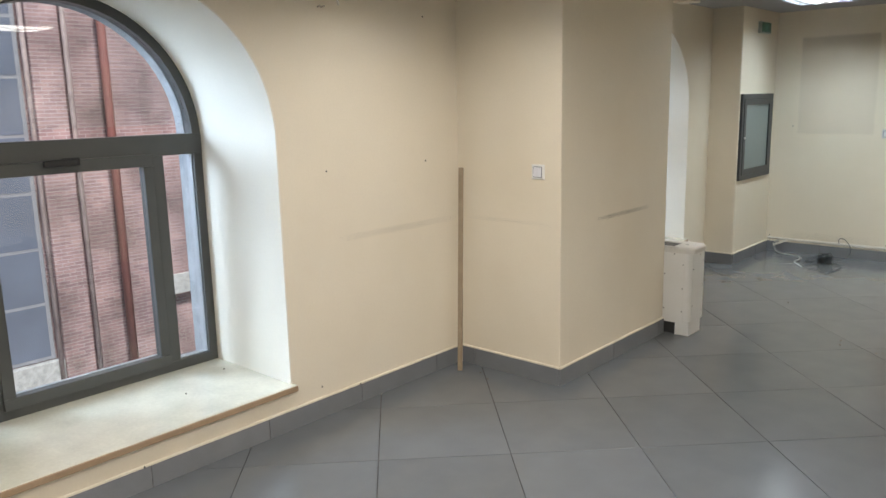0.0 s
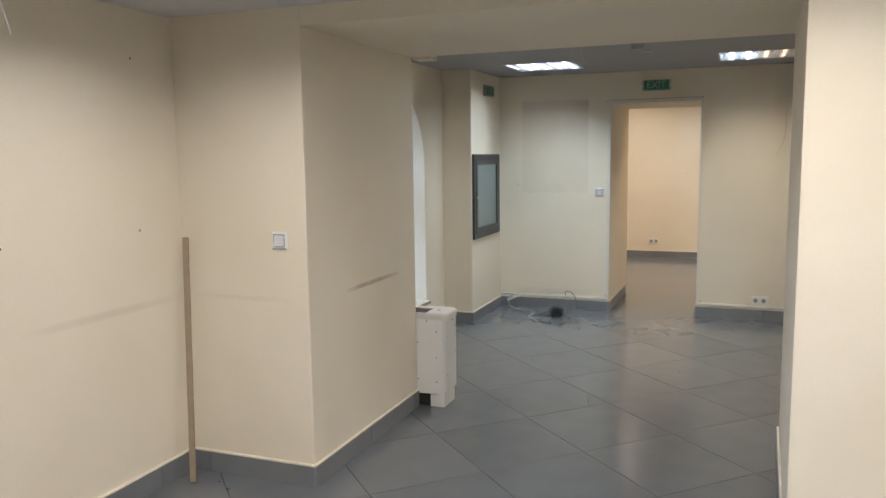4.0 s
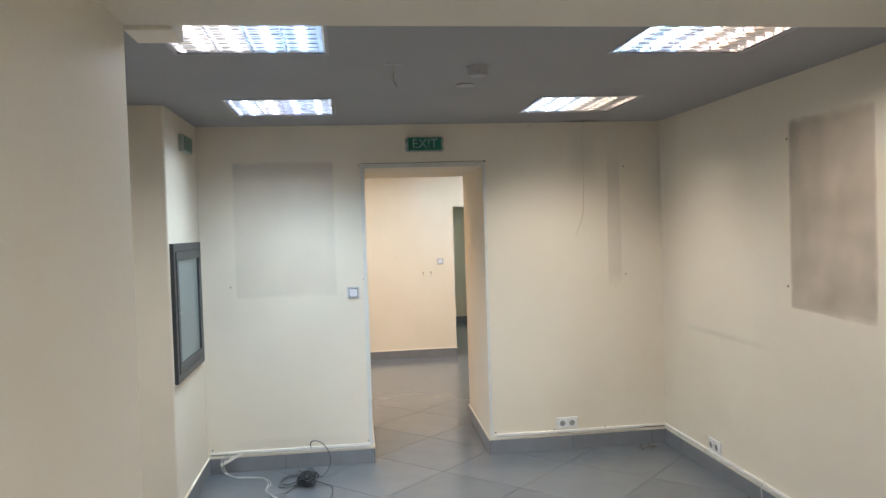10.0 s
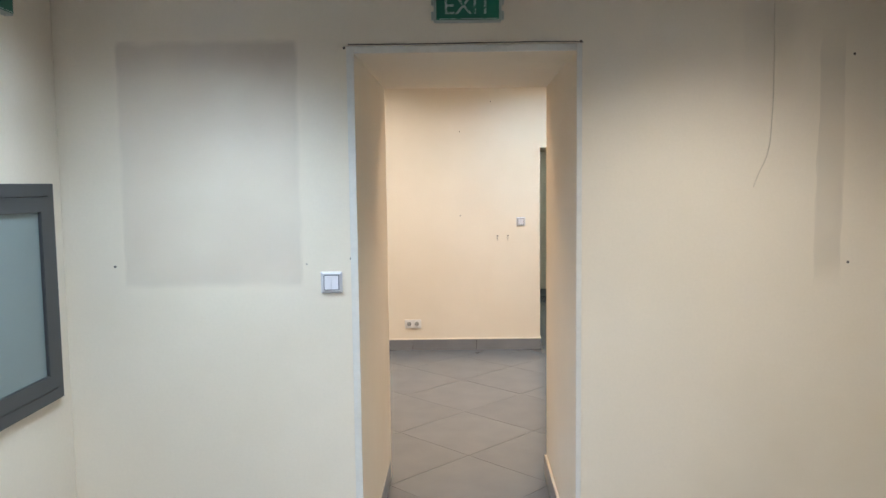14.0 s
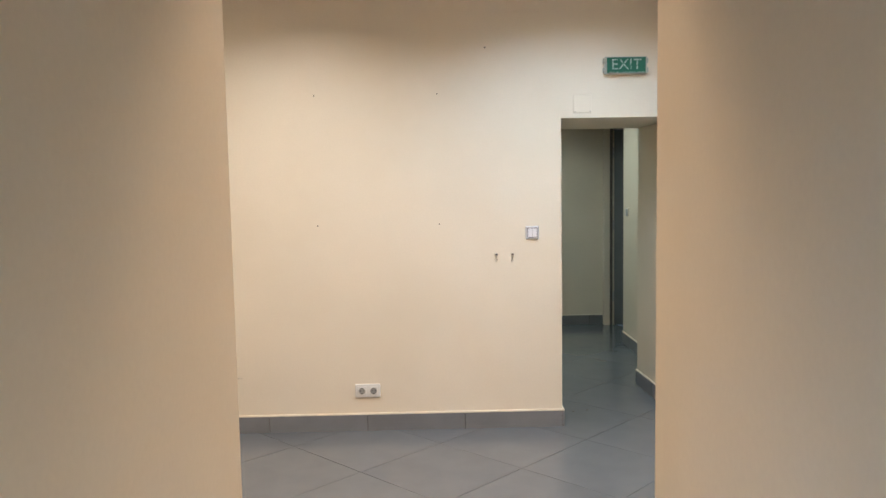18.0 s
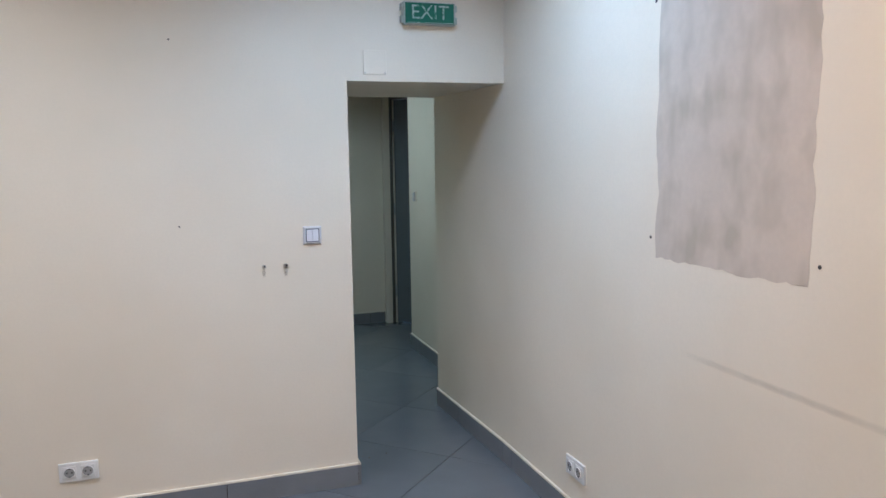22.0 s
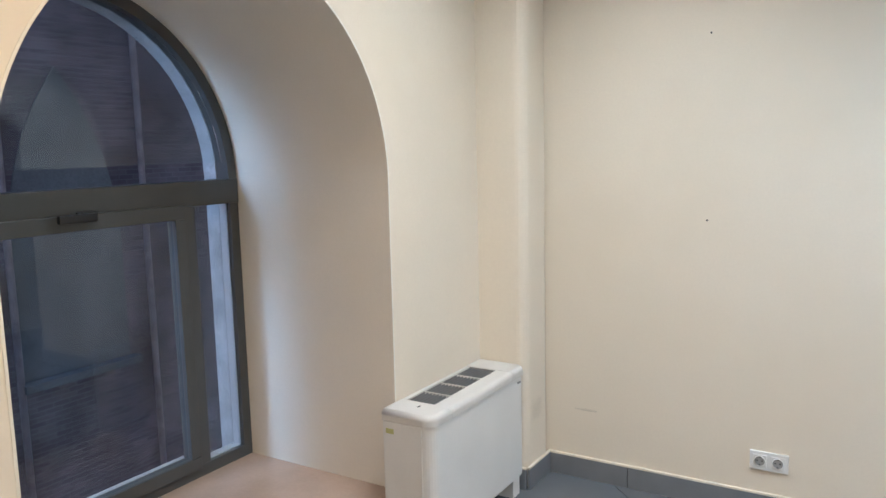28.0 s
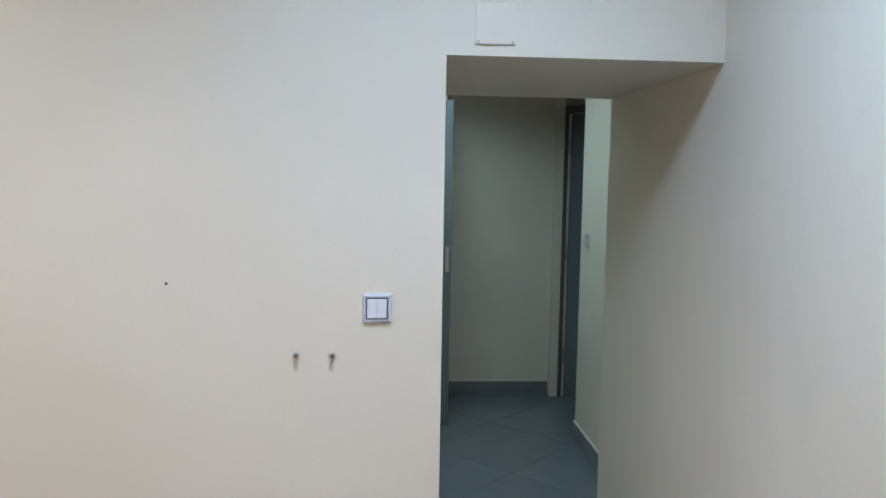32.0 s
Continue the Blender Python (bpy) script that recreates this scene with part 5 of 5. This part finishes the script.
BRICKWORK = brickwork("far_red_brickwork", (0.42, 0.275, 0.285), (0.45, 0.385, 0.40))
PIPE_RED = material("red_brown_downpipe", (0.29, 0.125, 0.115), 0.5, vary=0.1, scale=4, bump=0.001)
PIPE_PALE = material("pale_downpipe", (0.42, 0.34, 0.345), 0.5, vary=0.25, scale=4, bump=0.001)
# The sky's reflection is put into the blue-grey of these panes.
YARD_GLASS = material("sky_tinted_yard_glass", (0.15, 0.175, 0.24), 0.2, vary=0.1, scale=1, bump=0)
YARD_FRAME = material("weathered_grey_frame", (0.27, 0.28, 0.32), 0.6, vary=0.1, scale=4, bump=0.001)
house = thing("brick_building", "red-brown brick building across the courtyard", "building", at=pose(-15.0, 0, 0))
HY = (-26.0, 3.5)

def yard_front(house, y0, y1, brick, first, step):
    """Tall windows between brick piers, with downpipes."""
    yc = first
    while yc < y1 - 1.4:
        if yc - 1.4 > y0:
            w = part("window", boxed(0.002, 0.05, yc - 1.3, yc + 1.3, -3.6, 4.6, bevel=0.01), YARD_FRAME, house, "tall grey window")
            for i in range(3):
                for j in range(7):
                    a, c = yc - 1.22 + 0.83 * i, -3.52 + 1.155 * j
                    part("pane", boxed(0.052, 0.058, a, a + 0.77, c, c + 1.09), YARD_GLASS, w)
            part("sill", boxed(0.051, 0.25, yc - 1.4, yc + 1.4, -4.05, -3.61, bevel=0.01), CONCRETE, w, "pale stone sill")
            for dy in (1.42, 3.0):
                part("pilaster", boxed(0.001, 0.25, yc + dy, yc + dy + 0.62, -6.0, 12.0, bevel=0.02), brick, house)
            part("downpipe", rod(bmesh.new(), (0.33, yc + 2.86, -6.0), (0.33, yc + 2.86, 12.0), 0.09, 12), PIPE_RED, house, "red-brown downpipe", smooth=True)
            part("downpipe", rod(bmesh.new(), (0.32, yc + 2.1, -6.0), (0.32, yc + 2.1, 12.0), 0.05, 12), PIPE_PALE, house, "pale downpipe", smooth=True)
            part("downpipe", rod(bmesh.new(), (0.32, yc + 1.3, -6.0), (0.32, yc + 1.3, 12.0), 0.05, 12), PIPE_PALE, house, "pale downpipe", smooth=True)
            part("stone_block", boxed(0.251, 0.32, yc + 3.75, yc + 4.6, -2.72, -2.25, bevel=0.01), CONCRETE, house)
        yc += step


part("wall", boxed(-6.0, 0.0, *HY, -6.0, 12.0), BRICKWORK, house)
part("roof", boxed(-6.4, 0.45, HY[0] - 0.4, HY[1] + 0.1, 12.0, 12.5, bevel=0.1), CONCRETE, house, "grey stone cornice")
yard_front(house, *HY, BRICKWORK, -24.5, 7.1)
# Yard's shade is put into this darker brick; the height keeps out sky light.
SHADED_BRICK = brickwork("far_shaded_brickwork", (0.24, 0.185, 0.20), (0.25, 0.21, 0.22))
INFILL = material("weathered_grey_render", (0.19, 0.18, 0.18), 0.85, vary=0.2, scale=1.2, fine=30, bump=0.003)
dark_house = thing("brick_building", "brick building close across the narrow yard, coloured dark for its shade", "building", at=pose(-10.0, 0, 0))
part("wall", boxed(-6.0, 0.0, 3.52, 34.0, -6.0, 24.0), SHADED_BRICK, dark_house)
part("roof", boxed(-6.4, 0.45, 3.52, 34.4, 24.0, 24.5, bevel=0.1), CONCRETE, dark_house, "grey stone cornice")
for k in range(4):
    yc = 7.45 + 5.2 * k
    half, r, zs, foot = 0.86, 4.2, 0.3, -1.55
    top = math.acos((r - half) / r)
    right = [(yc + half - r + r * math.cos(top * i / 10), zs + r * math.sin(top * i / 10)) for i in range(11)]
    left = [(2 * yc - y, z) for y, z in right[:-1]][::-1]
    blind = part("blind_window", prism(bmesh.new(), [(yc + half, foot), *right, *left, (yc - half, foot)], "x", 0.002, 0.02), INFILL, dark_house, "pointed walled-up window in grey render")
    part("sill", boxed(0.021, 0.22, yc - half - 0.08, yc + half + 0.08, foot - 0.12, foot, bevel=0.01), INFILL, blind, "stone sill")
    part("downpipe", rod(bmesh.new(), (0.12, yc + 1.25, -6.0), (0.12, yc + 1.25, 24.0), 0.05, 12), PIPE_PALE, dark_house, "pale downpipe", smooth=True)
    part("downpipe", rod(bmesh.new(), (0.12, yc - 0.95, -6.0), (0.12, yc - 0.95, 24.0), 0.05, 12), PIPE_PALE, dark_house, "pale downpipe", smooth=True)
part("flank", boxed(-5.0, -0.002, 3.515, 3.519, -6.0, 24.0), SHADED_BRICK, dark_house)
# the ends of the yard
for y0, y1 in ((-30.0, -26.0), (34.0, 38.0)):
    side = thing("brick_building", "plain brick side building closing the courtyard", "building", at=pose(-9, y0, 0))
    part("wall", boxed(-6, 6.5, 0, y1 - y0, -6.0, 10.0), BRICKWORK, side)
    part("roof", boxed(-6.2, 6.5, -0.2, y1 - y0 + 0.2, 10.0, 10.4, bevel=0.05), CONCRETE, side)
structure("wall_lower_facade", boxed(OUTER + 0.1, 4.5, -12.0, 10.0, -6.0, -0.21), CONCRETE, "grey rendered wall below the rooms", "wall")


# ---------------------------------------------------------------- floor tiles, laid diagonally
floor = structure("floor", boxed(OUTER + 0.05, 4.25, -10.1, 8.0, -0.2, -0.010), GROUT, "grey floor of large diagonal tiles with dark joints", "floor")
bm = boxed(-0.2984, 0.2984, -0.2984, 0.2984, -0.009, 0.0)
bmesh.ops.bevel(bm, geom=[e for e in bm.edges if all(v.co.z > -0.001 for v in e.verts)], offset=0.0006, segments=1, affect="EDGES")
tile_mesh = mesh_of("floor_tile", bm, TILE)
HALF = 0.42426
REGIONS = [(FACADE, 4.2, -10.0, PIER_A), (PIER_X, PIER_R, PIER_A, PIER_B), (FACADE, RIGHT_B, PIER_B, 0.0), (DOOR_L, DOOR_RC, 0.0, BACK), (FACADE_C, RIGHT_C, BACK, WALL_Y), (EXIT_L, RIGHT_C, WALL_Y, WALL_T), (0.5, 3.1, WALL_T, 7.9)]
for k in range(-8, 12):
    for m in range(-24, 24):
        x, y = 0.442 + HALF * k, -1.16 + HALF * m
        if (k + m) % 2 == 1 and any(a - 0.42 < x < b + 0.42 and c - 0.42 < y < d + 0.42 for a, b, c, d in REGIONS):
            ob = new("floor_tile", tile_mesh)
            ob.parent = floor
            ob.matrix_world = pose(x, y, random.uniform(-0.0003, 0.0003), rz=45 + 90 * random.randrange(4))

# ---------------------------------------------------------------- skirting tiles
SKIRT_H = 0.100


def skirting(number, p, q, inward, first=0.6):
    """Skirting tiles along a wall from p to q; inward: the side that they stand on."""
    p, q, inward = Vector((*p, 0)), Vector((*q, 0)), Vector((*inward, 0)).normalized()
    along, length = (q - p).normalized(), (q - p).length
    base = structure(f"baseboard_{number}", boxed(0.005, length - 0.005, 0.0, 0.0085, 0.0, SKIRT_H - 0.004), GROUT, "grey skirting of long tiles with a cream sealed top", "baseboard")
    turn = Matrix((along, inward, (0, 0, 1))).transposed().to_4x4()
    base.matrix_world = Matrix.Translation(p) @ turn
    at, n = 0.0, 0
    while at < length - 0.01:
        end = min(at + (first if at == 0.0 else 0.6), length)
        if length - end < 0.08:
            end = length
        part("skirting_tile", boxed(at + 0.0016, end - 0.0016, 0.0003, 0.0125, 0.0, SKIRT_H, bevel=0.0008, segments=1), SKIRTING, base)
        at = end
    part("sealing", boxed(0.0, length, 0.0, 0.0128, SKIRT_H - 0.0035, SKIRT_H + 0.010, bevel=0.004, segments=2), CAULK, base, "cream sealing strip")


SKIRTS = [((FACADE, -10.0), (FACADE, PIER_A), (1, 0)), ((FACADE, PIER_A), (PIER_X, PIER_A), (0, -1)), ((PIER_X, PIER_A - 0.012), (PIER_X, PIER_B), (1, 0)),
          ((PIER_RF, PIER_A - 0.036), (PIER_R, PIER_B), (-1, 0.027)), ((PIER_RF, PIER_A - 0.024), (4.2, PIER_A), (-0.0085, -1)), ((FACADE, PIER_B), (FACADE, COL_Y), (1, 0)),
          ((FACADE, COL_Y), (LEFT_B, COL_Y), (0, -1)), ((LEFT_B, COL_Y - 0.012), (LEFT_B, 0.0), (1, 0)), ((LEFT_B, 0.0), (DOOR_L, 0.0), (0, -1)), ((DOOR_R, 0.0), (RIGHT_B, 0.0), (0, -1)),
          ((RIGHT_B, PIER_B), (RIGHT_B, 0.0), (-1, 0)), ((DOOR_L, -0.012), (DOOR_LC, BACK), (1, -0.0037)), ((DOOR_R, -0.012), (DOOR_RC, BACK), (-1, 0.0275)),
          ((FACADE_C, BACK), (FACADE_C, 3.95), (1, 0)), ((-1.0, 3.95), (-1.0, WALL_Y), (1, 0)), ((FACADE_C, 3.95), (-1.0, 3.95), (0, -1)), ((-1.0, WALL_Y), (EXIT_L, WALL_Y), (0, -1)),
          ((RIGHT_C, BACK), (RIGHT_C, WALL_Y), (-1, 0)), ((RIGHT_C, WALL_Y), (1.925, WALL_T), (-1, -0.0365)), ((EXIT_L, WALL_Y - 0.012), (EXIT_L, WALL_T), (1, 0)), ((2.19, WALL_T), (2.19, 6.62), (-1, 0)), ((1.47, 7.56), (2.21, 7.56), (0, -1))]
FIRST = {0: 0.4, 1: 0.115, 8: 0.519, 16: 0.4}      # the cut tile with which some runs begin
for n, (p, q, inward) in enumerate(SKIRTS):
    skirting(n + 1, p, q, inward, FIRST.get(n, 0.6))
